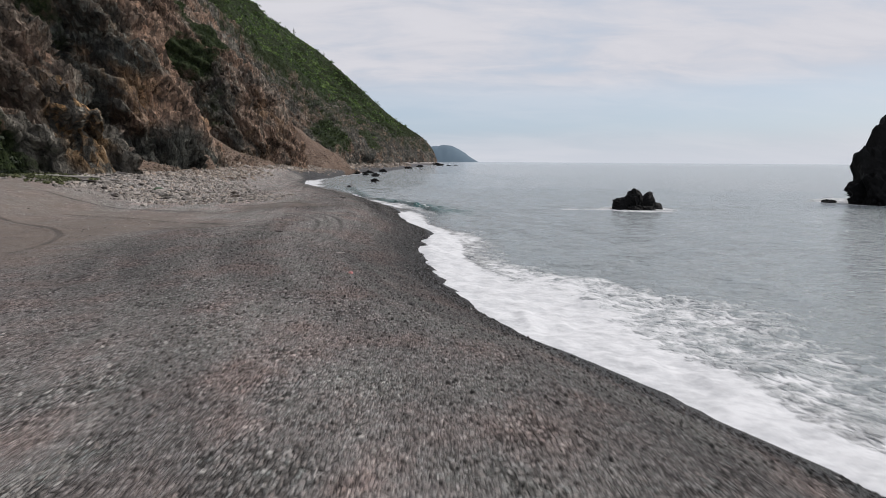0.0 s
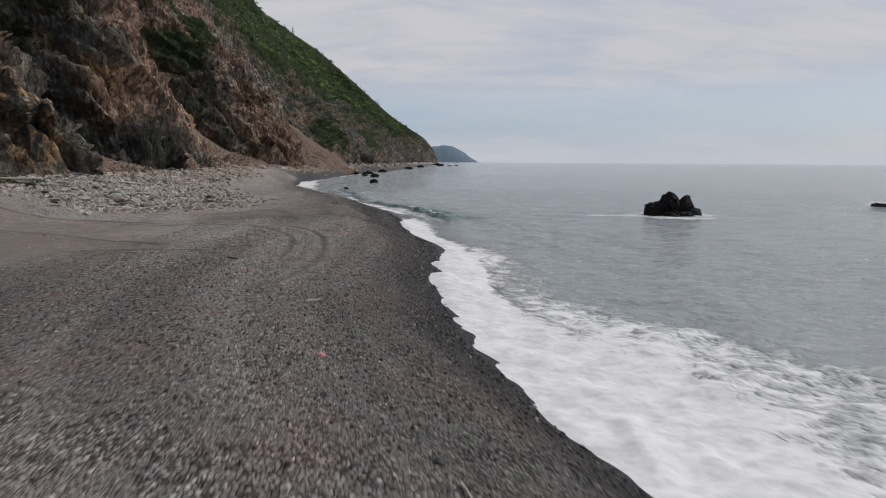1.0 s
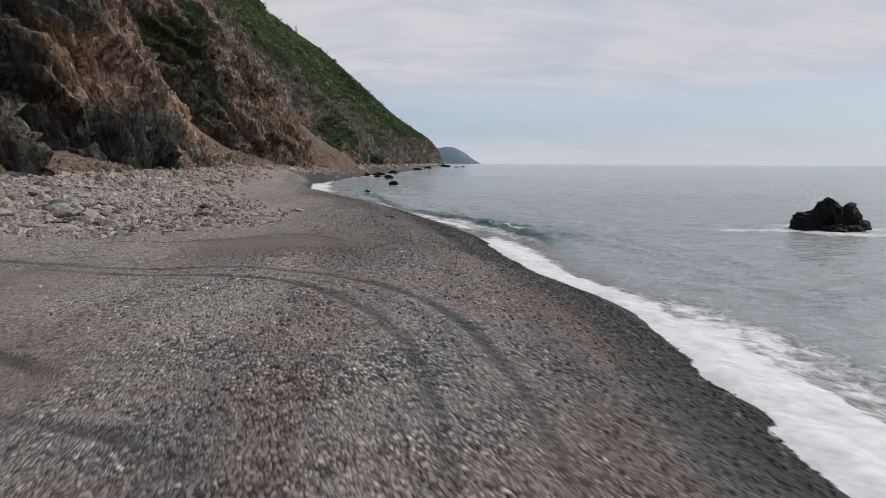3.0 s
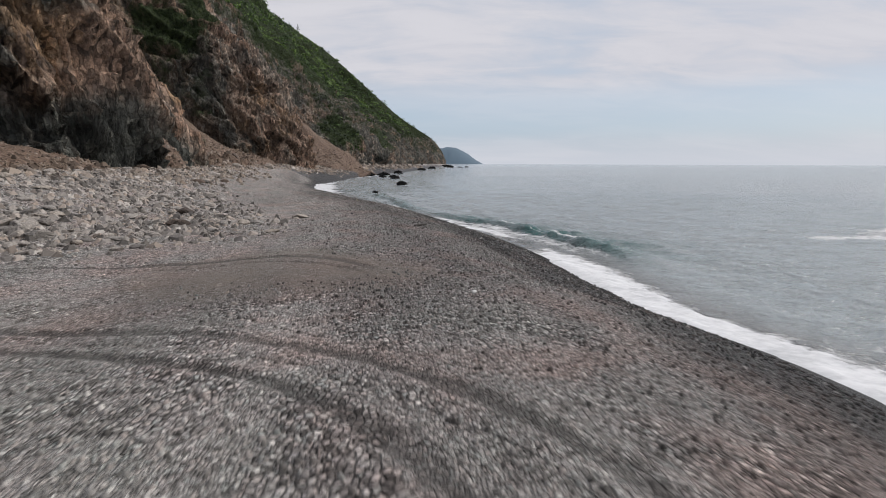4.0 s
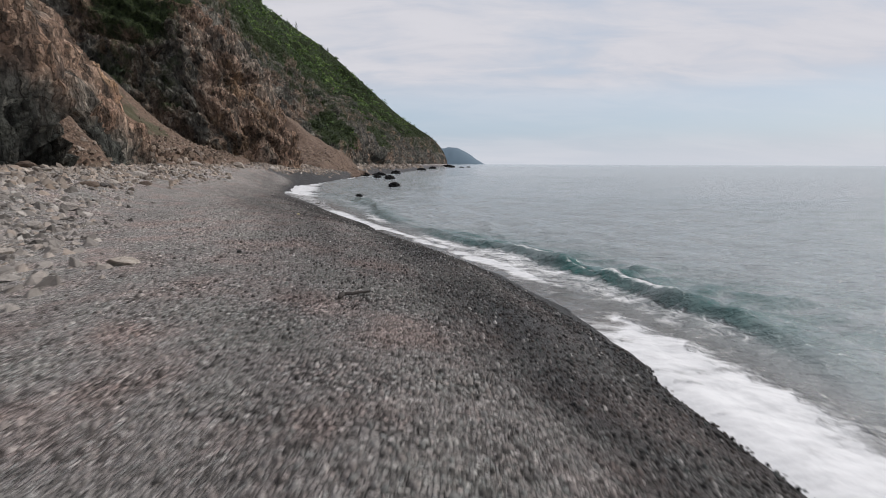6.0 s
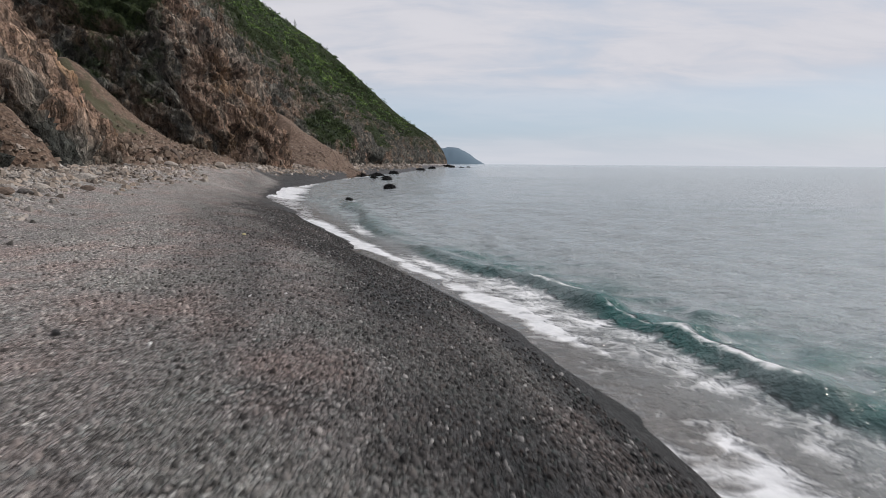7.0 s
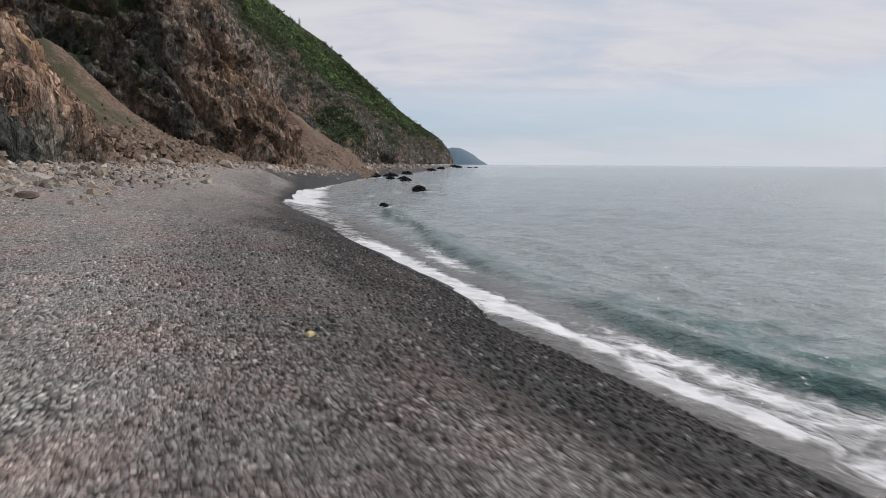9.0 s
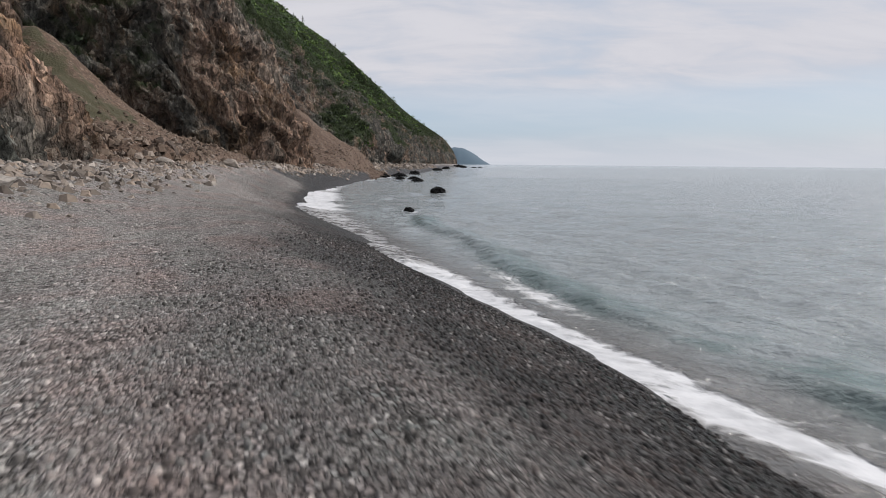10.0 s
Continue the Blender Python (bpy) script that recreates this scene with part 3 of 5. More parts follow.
def build_rut(points, n):
    """One wheel rut: a dark pressed strip between two low ridges of pushed-up stones."""
    p = np.array(points)
    run = np.concatenate([[0], np.cumsum(np.hypot(*np.diff(p, axis=0).T))])
    s = np.arange(0, run[-1], 0.16)
    cx, cy = np.interp(s, run, p[:, 0]), np.interp(s, run, p[:, 1])
    tx, ty = np.gradient(cx), np.gradient(cy)
    size = np.hypot(tx, ty)
    across = np.array([-0.40, -0.24, -0.16, -0.09, -0.04, 0.04, 0.09, 0.16, 0.24, 0.40])
    wide = 1 + 0.22 * layered(s * 0.9, 0 * s + n, 0 * s, 3, 35)
    X = cx[:, None] - across * (ty / size * wide)[:, None]
    Y = cy[:, None] + across * (tx / size * wide)[:, None]
    worn = np.clip(0.9 + 0.35 * layered(s * 0.5, 0 * s + n, 0 * s, 3, 37), 0.45, 1) * ease(s, 0, 1.2) * (1 - ease(s, run[-1] - 1.5, run[-1])) * (1 - 0.45 * (1 - ease(cy, 25, 31)) * (cx > -9))
    rut = np.array([0, 0, 0, 0.75, 1, 1, 0.75, 0, 0, 0]) * worn[:, None]
    up = np.array([0.004, 0.03, 0.034, 0.012, 0.008, 0.008, 0.012, 0.034, 0.03, 0.004])
    Z = ground_height(X, Y) + 0.004 + up * worn[:, None]
    me = sheet("wheel_rut", X, Y, Z, GRAVEL, (("rut", rut), ("sand", sandy_at(X, Y)), ("wet", wetness(X, Y)), ("band", banding(X, Y))))
    tagged(new("wheel_rut", me), "dark wheel rut pressed into the beach gravel", "wheel rut", "wheel ruts", "stuff")


for number, points_of in enumerate(RUTS):
    build_rut(points_of, number)

# ---- sea ----
FOAM_WIDTH = [(-20, 1.6), (8, 1.6), (12, 2.3), (16, 3.3), (20, 3.3), (24, 2.7), (28, 1.9), (34, 1.6), (40, 1.8), (46, 2.2), (54, 2.0), (62, 1.7), (70, 1.5), (78, 1.6), (88, 3.0), (95, 4.2), (106, 3.6), (120, 3.2), (150, 4), (200, 5), (260, 3), (400, 3)]
SURF_START = [(-400, 0), (46, 0), (48, 0.3), (50, 0.9), (52, 1.7), (54, 1.5), (56, 0.9), (60, 0.8), (64, 0.5), (68, 0.0), (700, 0)]
SEA_ROCKS = [(18.1, 57.6, 3.4), (-17.0, 123, 1.0), (-18.1, 98.6, 0.6), (-32.5, 190, 1.6), (-27.3, 176, 1.2), (-22.6, 164, 1.3), (52, 69, 7.5)]


def build_sea():
    e = np.concatenate([np.arange(-2.2, 12, 0.16), 12 * 1.045 ** np.arange(0, 137)])
    e[-1] = 4900
    ys = spaced((-900, -100, 80), (-100, 2, 6), (2, 90, 0.22), (90, 100, 0.4), (100, 200, 1.2), (200, 1100, 20), (1100, 4700, 300))
    E, Y = np.meshgrid(e, ys, indexing="ij")
    X = waterline(Y) + E
    zero = 0 * X
    near = np.exp(-np.maximum(E, 0) / 60)
    lobe = layered(Y * 0.22, zero, zero, 3, 51, 0.55)
    tongue = layered(Y * 0.9, zero + 5, zero, 3, 52)
    Z = 0.32 * np.exp(-np.maximum(E, 0) / 2.4) + np.minimum(E, 0) * 0.12 + (0.15 * lobe + (0.045 + 0.07 * ease(Y, 9, 13) * (1 - ease(Y, 36, 44))) * tongue) * np.exp(-np.maximum(E, 0) / 1.2)
    deep = ease(E, 0.5, 5)
    Z += deep * near * (0.08 * layered(X * 0.3, Y * 0.42, zero, 3, 53) + (0.04 + 0.035 * (1 - ease(E, 4, 16))) * layered(X * 0.8, Y * 1.3, zero, 2, 57))
    Z += near * ease(E, 2.5, 6) * 0.12 * (0.5 - np.abs(layered(E * 0.42 + 0.6 * layered(Y * 0.12, zero, zero, 2, 58), Y * 0.10, zero, 2, 59)))
    # the small breaker that curls along the middle of the beach
    along = ease(Y, 46, 53) * (1 - ease(Y, 63, 70))
    line = 3.55 + 0.28 * layered(Y * 0.3, zero + 2, zero, 3, 61) - 0.13 * np.maximum(Y - 60, 0)
    crest = along * (0.30 + 0.14 * layered(Y * 0.6, zero + 4, zero, 2, 63))
    back = np.where(E > line, 0.95, 0.34)
    Z += crest * np.exp(-((E - line) / back) ** 2)
    along2 = ease(Y, 69, 72.5) * (1 - ease(Y, 91, 97))
    line2 = 2.9 + 0.17 * np.maximum(Y - 72, 0) + 0.3 * layered(Y * 0.25, zero + 9, zero, 3, 65)
    Z += 0.2 * along2 * np.exp(-((E - line2) / np.where(E > line2, 0.9, 0.35)) ** 2)
    wide = curve_at(Y, FOAM_WIDTH) * (1 + 0.22 * layered(Y * 0.35, zero + 1, zero, 3, 67))
    foam = (1 - ease(E, 0.45 * wide, 1.15 * wide)) * 0.80 + (0.60 - 0.22 * ease(E, wide, 2.6 * wide)) * (1 - ease(E, 1.9 * wide, 3.3 * wide)) * (1 - ease(Y, 34, 45)) * (0.92 + 0.25 * layered(E * 0.5, Y * 0.2, zero, 3, 76))
    foam = np.maximum(foam, 0.12 * (1 - ease(E, 0, 3)))
    foam = foam * (1 - ease(Y, 62, 72) * (1 - ease(Y, 115, 130)) * 0.5 * ease(layered(Y * 0.13, zero + 3, zero, 3, 66), -0.1, 0.45))
    surf = curve_at(Y, SURF_START) + 0.3 * layered(Y * 0.6, zero + 6, zero, 3, 68)
    break_zone = along * ease(E, surf - 0.25, surf + 0.35) * (1 - ease(E, line - 0.55, line - 0.15))
    streak = 0.5 + 0.5 * layered(E * 1.6, Y * 0.35, zero, 3, 70)
    foam = foam * (1 - 0.75 * ease(Y, 47, 53) * (1 - ease(Y, 64, 69)) * (1 - ease(E, surf - 0.4, surf + 0.2)))
    foam = foam * (1 - 0.95 * along * ease(E, line - 0.5, line - 0.1))
    foam = np.maximum(foam, break_zone * (0.26 + 0.36 * streak))
    lip = along * ease(layered(Y * 0.5, zero + 8, zero, 3, 72), -0.05, 0.4) * np.exp(-((E - line - 0.05) / 0.16) ** 2)
    foam = np.maximum(foam, 0.62 * lip)
    foam = np.maximum(foam, (0.5 + 0.2 * streak) * along2 * (1 - ease(Y, 75, 79)) * np.exp(-((E - line2 + 0.9) / 0.6) ** 2))
    for rx, ry, r in SEA_ROCKS:
        ring = np.hypot(X - rx, Y - ry) / r
        foam = np.maximum(foam, (0.56 + 0.2 * layered(X * 0.8, Y * 0.8, zero, 2, 80)) * (1 - ease(ring, 0.95, 1.3)))
    side = np.hypot((X - 14.2) / 4.6, (Y - 56.6) / 1.3)
    foam = np.maximum(foam, 0.62 * (1 - ease(side, 0.5, 1.2)))
    Z += 0.05 * foam * (0.6 + layered(X * 2.2, Y * 2.2, zero, 2, 71)) * ease(E, 0.0, 0.8)
    face = along * ease(E, line - 0.75, line - 0.35) * (1 - ease(E, line + 0.35, line + 0.9))
    teal = np.clip(face * (0.85 + 0.35 * layered(X * 0.9, Y * 0.45, zero, 2, 69)) + 0.5 * along2 * (1 - 0.5 * ease(Y, 76, 82) * (1 - ease(Y, 86, 90))) * (1 - ease(np.abs(E - line2 - 0.2), 0.4, 1.4)), 0, 1)
    reach = line + 4.0 + 1.6 * layered(Y * 0.2, zero + 7, zero, 3, 74)
    chop = ease(Y, 47, 53) * (1 - ease(Y, 63, 76)) * ease(E, line - 0.1, line + 0.4) * (1 - ease(E, 0.45 * reach, 1.3 * reach))
    waves = layered(X * 0.9, Y * 1.6, zero, 3, 73, 0.6)
    teal = np.maximum(teal, 0.9 * chop * ease(waves, -0.7, 0.4))
    Z += 0.10 * (chop + 0.2 * near * ease(E, 3, 6)) * waves
    shoal = 1 - ease(E, 0.4, 4.5)
    me = sheet("water", X, Y, Z, WATER, (("foam", foam), ("teal", teal), ("shoal", shoal)))
    tagged(new("water", me), "calm grey sea with white foam along the shore", "sea", kind="structure")


build_sea()


# ---- cliff and hillside ----
def crest_at(y):
    return curve_at(y, [(a, b) for a, b, c in CREST]), curve_at(y, [(a, c) for a, b, c in CREST])


def slope_place(y, f):
    """The undisturbed hillside: y along the coast, f from 0 at the foot to 1 at the crest."""
    toe, (cx, cz) = curve_at(y, TOE), crest_at(y)
    run = np.maximum(toe * 0 + foot(y) - cx, 3.0)
    s = f * run
    x = foot(y) - s + (toe - foot(y)) * np.exp(-s / 55.0)
    first = np.minimum(curve_at(y, [(-400, 8), (40, 9), (50, 11), (58, 11), (66, 17), (78, 17), (82, 10), (86, 7.5), (90, 6.5), (94, 6.5), (98, 7), (102, 6.5), (106, 6), (110, 7), (108, 7), (116, 8), (127, 14), (140, 18), (147, 14), (165, 9), (200, 9), (706, 9)]), 0.45 * cz)
    z = 1.0 + first * (1 - np.exp(-s / (3.2 * np.clip(run / 100, 0.15, 1)))) + (cz - first - 1.0) * f ** 1.25
    return x, z


def green_at(x, y, z):
    """How much scrub grows at a place on the hillside."""
    far = ease(y - 0.35 * z, 190, 240) * ease(z + 0.03 * np.minimum(y - 240, 400) + 9 * layered(x * 0.03, y * 0.03, z * 0.03, 3, 77), 30, 60)
    high = ease(z, 85, 115)
    veg = np.maximum(np.maximum(far, high), 0.31 * ease(y, 190, 225) * ease(z, 8, 18))
    for gx, gy, gz, rx, ry, rz, much in ((-57, 122, 20, 4.5, 5, 6, 0.5), (-57, 112, 18, 5, 3, 6, 0.4), (-46, 90, 15, 5, 4, 7, 0.3), (-60, 131, 27, 8, 9, 9, 0.55), (-33, 42, 5, 4, 5, 3.5, 0.5),
                                         (-52, 150, 16, 6, 9, 7, 0.55), (-48, 60, 18, 6, 4, 8, 0.2), (-60, 95, 32, 9, 6, 7, 0.5), (-47, 215, 14, 9, 22, 9, 0.6), (-45, 300, 14, 12, 50, 9, 0.5)):
        veg = np.maximum(veg, much * np.exp(-((x - gx) / rx) ** 2 - ((y - gy) / ry) ** 2 - ((z - gz) / rz) ** 2))
    for y0, lean, low, top, wide, much in ((59.5, 0.18, 14, 45, 1.6, 0.36), (78.5, 0.30, 12, 40, 1.6, 0.38), (106, 0.35, 14, 50, 1.8, 0.5), (84, 0.30, 18, 55, 2.0, 0.5), (150, 0.1, 10, 32, 3.0, 0.6), (132, 0.2, 26, 60, 3.5, 0.55)):
        veg = np.maximum(veg, much * np.exp(-((y - y0 - lean * z) / wide) ** 2) * ease(z, low, low + 5) * (1 - ease(z, top - 12, top)))
    return veg


def build_cliff():
    f, arc = [0.0], 0.0
    while f[-1] < 1:
        s = f[-1] * 135
        step = 0.30 if arc < 46 else 0.30 * (1 + (arc - 46) / 16)
        f.append(f[-1] + step / math.hypot(1, 8.5 / 3.2 * math.exp(-s / 3.2) + 1.35 * f[-1] ** 0.25) / 135)
        arc += step
    f = np.array(f)
    f[-1] = 1.0
    ys = spaced((-400, -20, 20), (-20, 38, 3), (38, 100, 0.26), (100, 155, 0.34), (155, 260, 0.7), (260, 480, 1.6), (480, 600, 2.6), (600, 706, 1.2))
    F, Y = np.meshgrid(f, ys, indexing="ij")
    X, Z = slope_place(Y, F)
    P = np.stack([X, Y, Z], -1)
    N = np.cross(np.gradient(P, axis=1), np.gradient(P, axis=0))
    N /= np.linalg.norm(N, axis=-1, keepdims=True) + 1e-9
    N *= np.sign(N[..., :1] + 1e-9)
    far = 1 + ease(Y, 180, 500) * 1.2
    veg = green_at(X, Y, Z)
    bare = 1 - 0.75 * ease(veg, 0.3, 0.9)
    warp = layered(X * 0.05, Y * 0.05, Z * 0.05, 3, 83)
    # the joints stand steeply and run down along the coast
    run = Y + 0.42 * Z + 2.0 * warp
    up = Z - 0.3 * Y + 0.35 * X
    D = 1.3 * layered(run * 0.13, 0 * Y, up * 0.03, 3, 81) * ease(Z, 1, 8)
    D += 3.0 * (0.42 - np.abs(value_noise(run * 0.10 / far, X * 0.012, up * 0.02, 85))) * ease(Z, 2, 12)
    D += 1.7 * (0.42 - np.abs(value_noise(run * 0.26 / far + 0.6 * warp, X * 0.03, up * 0.045, 87))) * ease(Z, 0, 6) * bare
    D += 2.3 * blocks(X / (6 * far), run / (3.6 * far), up / (7.5 * far), 91, 1.1) * bare * ease(Z, 0, 5)
    D += 1.2 * blocks(X / (2.6 * far), run / (1.5 * far), up / (3.8 * far), 101, 1.2) * bare
    D += 0.7 * blocks(X / (1.2 * far), run / (0.75 * far), up / (1.9 * far), 111, 1.3) * bare
    D += 0.24 * layered(X * 0.9, run * 1.0, up * 0.6, 2, 121)
    D += veg * 0.9 * layered(X * 0.12, Y * 0.12, Z * 0.12, 3, 123) * far
    # deep clefts between the pillars
    cleft = np.abs(value_noise(run * 0.21 + 0.5 * warp, X * 0.02, up * 0.03, 117))
    D -= 1.5 * (1 - ease(cleft, 0.0, 0.14)) * bare * ease(Z, 0.5, 4) * (1 - ease(Y, 180, 260))
    # the hollows between the spurs
    D -= 3.2 * np.exp(-((Y - 59.5 - 0.15 * Z) / 2.0) ** 2) * ease(Z, 0, 6) * (1 - ease(Z, 25, 40))
    D -= 2.4 * np.exp(-((Y - 77.6 - 0.12 * Z) / 1.7) ** 2) * (1 - ease(Z, 22, 36))
    D *= far ** 0.8 * (1 - 0.85 * ease(F, 0.75, 0.97))
    D *= 1 - 0.8 * ease(Y, 610, 670)
    P = P + N * D[..., None]
    X, Y2, Z = P[..., 0], P[..., 1], P[..., 2]
    wob = layered(X * 0.18, Y * 0.18, Z * 0.18, 4, 131)
    slate_and_shade = np.maximum((1 - ease(Z + 2.2 * wob, 4.5, 8.0)) * ease(Y, 55, 60) * (1 - ease(Y, 75, 77)), 0.85 * (1 - ease(np.hypot((Y - 93.5) / 3, (Z - 4) / 4) + 0.4 * wob, 0.6, 1.1)))
    slate_and_shade = np.maximum(slate_and_shade, 0.45 * (1 - ease(Z + 3 * wob, 3, 8)) * (1 - ease(Y, 52, 56)))
    slate_and_shade = np.maximum(slate_and_shade, 0.4 * ease(Y, 98, 112) * (1 - ease(Y, 126, 132)) * (1 - ease(Z + 3 * wob, 14, 22)))
    slate_and_shade = np.maximum(slate_and_shade, (0.80 - 0.35 * ease(Y, 96, 112)) * ease(wob, 0.05, 0.55))
    slate_and_shade = slate_and_shade * (1 - 0.6 * (1 - ease(Y, 56, 62)) * ease(Z, 8, 12))
    slate_and_shade = np.maximum(slate_and_shade, (0.25 + 0.6 * wob) * ease(Z, 12, 20) * (1 - ease(Y, 58, 68)))
    slate_and_shade = np.maximum(slate_and_shade, (0.35 + 0.7 * wob) * (1 - ease(Y, 54, 61)))
    slate_and_shade = np.maximum(slate_and_shade, (0.52 + 0.6 * wob) * ease(Y, 185, 215) * (1 - ease(Z, 30, 60)))
    # the dark colour also deepens the shade in the hollow between the first spurs
    slate_and_shade = slate_and_shade * (1 - 0.92 * ease(Y, 80, 86) * (1 - ease(Y, 108, 113)) * ease(Z, 3, 7)) + 0.95 * np.exp(-((Y - 60.0 - 0.15 * Z) / 2.3) ** 2) * (1 - ease(Z, 12, 24))
    slate_and_shade = np.maximum(slate_and_shade, 1.0 * np.exp(-((Y - 83) / 2.2) ** 4) * (1 - ease(Z + 1.5 * wob, 5.5, 8)))
    # the shaded face beyond the scree is painted darker too
    slate_and_shade = np.maximum(slate_and_shade, 0.6 * ease(Y, 109, 114) * (1 - ease(Y, 126, 133)) * (1 - ease(Z + 5 * wob, 19, 30)))
    slate_and_shade = np.clip(slate_and_shade * (1 - 0.6 * ease(Y, 129, 134) * (1 - ease(Y, 146, 156)) * (1 - ease(Z, 25, 40))), 0, 1)
    rust = np.maximum(0.9 * ease(Y, 62, 66) * (1 - ease(Y, 78, 84)) * ease(Z + 2 * wob, 6, 10) * (1 - ease(Z, 24, 34)), 0.8 * np.exp(-((Y - 140 + 0.15 * Z) / 4.0) ** 2) * (1 - ease(Z, 16, 26)))
    ochre = 0.95 * (1 - ease(np.hypot((Y - 48.8) / 2.3, (Z - 7.5) / 5.0) + 0.3 * wob, 0.5, 1.0)) + 0.5 * (1 - ease(np.hypot((Y - 64) / 4, (Z - 14) / 5) + 0.4 * wob, 0.5, 1.0))
    rust = np.maximum(rust, 0.85 * ease(Y, 80, 86) * (1 - ease(Y, 106, 114)) * ease(Z + 3 * wob, 3, 8))
    rust = np.maximum(rust, (0.45 + 0.4 * wob) * ease(Y, 129, 135) * (1 - ease(Y, 146, 156)))
    ochre = ochre + 0.45 * ease(wob, 0.35, 0.8) * (1 - ease(Y, 120, 170))
    rust = np.maximum(rust, (0.55 + 0.5 * wob) * ease(Z, 7, 11) * (1 - ease(Y, 56, 62)))
    # moss on the shaded face beyond the scree
    veg = np.maximum(veg, 0.29 * (1 - ease(np.hypot((Y - 122) / 12, (Z - 17) / 9) + 0.5 * wob, 0.5, 1.1)))
    # behind the crest the hill falls away
    for out, drop in ((35, 14), (160, 70), (300, 140)):
        cx, cz = X[-1] - (out if out == 35 else out - 35), np.maximum(Z[-1] - drop, -5)
        X, Y2, Z = np.vstack([X, cx]), np.vstack([Y2, Y2[-1]]), np.vstack([Z, cz])
        veg, slate_and_shade, rust, ochre = (np.vstack([a, a[-1]]) for a in (veg, slate_and_shade, rust, ochre))
    me = sheet("cliff", X, Y2, Z, CLIFF, (("veg", veg), ("slate_and_shade", slate_and_shade), ("rust", rust), ("ochre", ochre)), smooth=True, flip=True)
    tagged(new("cliff", me), "brown and grey rock cliff with green scrub above", "cliff", kind="structure")
    return X, Y2, Z, veg


CX, CY, CZ, CVEG = build_cliff()


def scatter(name, x, y, z, size, rnd, mat, label, category, high, extra=()):
    """Many small stones of sixteen faces each in one mesh."""
    n = len(x)
    k = 6
    ang = np.arange(k) * 2 * np.pi / k
    turn = rnd.uniform(0, 2 * np.pi, n)[:, None]
    squash = rnd.uniform(0.55, 0.95, n)[:, None]
    rims = []
    rough = name == "rubble"
    for level, wide in ((0.0, 1.0), (0.9, 0.52 if rough else 0.62)):
        r = wide * rnd.uniform(0.6 if rough else 0.8, 1.3 if rough else 1.18, (n, k)) * 0.5 * size[:, None]
        spin = ang + rnd.uniform(-0.4, 0.4, (n, k)) * rough
        px, py = r * np.cos(spin), r * np.sin(spin) * squash
        steep = 0.6 if rough else 0.25
        tilt = (rnd.uniform(-steep, steep, (n, 1)) * px + rnd.uniform(-steep, steep, (n, 1)) * py) * (level > 0.5)
        gx, gy = px * np.cos(turn) - py * np.sin(turn), px * np.sin(turn) + py * np.cos(turn)
        rims.append(np.stack([x[:, None] + gx, y[:, None] + gy, z[:, None] + level * high * size[:, None] * (rnd.uniform(0.75, 1.2, (n, 1)) + rough * rnd.uniform(-0.3, 0.3, (n, k))) + tilt], -1))
    co = np.concatenate(rims, 1)
    quads = [(i, (i + 1) % k, k + (i + 1) % k, k + i) for i in range(k)] + [(6, 7, 8, 9), (6, 9, 10, 11)]
    faces = (np.array(quads)[None] + (np.arange(n) * 2 * k)[:, None, None]).reshape(-1, 4)
    me = bpy.data.meshes.new(name)
    fill_mesh(me, co.reshape(-1, 3), faces, mat, [(key, np.repeat(v, 2 * k)) for key, v in extra], name != "rubble")
    return tagged(new(name, me), label, category, kind="stuff")


def loose_material(name, tones):
    m, t, b = material(name)
    p = place(t)
    isle = t.nodes.new("ShaderNodeNewGeometry").outputs["Random Per Island"]
    colour = ramp(t, isle, list(zip((0.0, 0.3, 0.65, 0.85, 1.0), tones)))
    colour = mixed(t, 1.0, colour, mixed(t, noise_tex(t, p, 9.0, 6.0, 0.7), (0.6, 0.6, 0.6), (1.3, 1.28, 1.25)), "MULTIPLY")
    join(t, b, "Base Color", colour)
    b.inputs["Roughness"].default_value = 0.9
    bumped(t, b, noise_tex(t, p, 14.0, 5.0, 0.7), 0.5, 0.03)
    return m


BOULDER_LOOSE = loose_material("loose stones", ((0.08, 0.073, 0.066), (0.225, 0.206, 0.188), (0.335, 0.31, 0.286), (0.35, 0.29, 0.242), (0.50, 0.475, 0.445)))
WARM_LOOSE = loose_material("warm loose stones", ((0.09, 0.075, 0.065), (0.22, 0.185, 0.155), (0.31, 0.265, 0.225), (0.36, 0.29, 0.23), (0.50, 0.46, 0.42)))
TAN_LOOSE = loose_material("tan loose stones", ((0.06, 0.045, 0.035), (0.13, 0.095, 0.07), (0.19, 0.14, 0.105), (0.24, 0.19, 0.15), (0.33, 0.28, 0.24)))


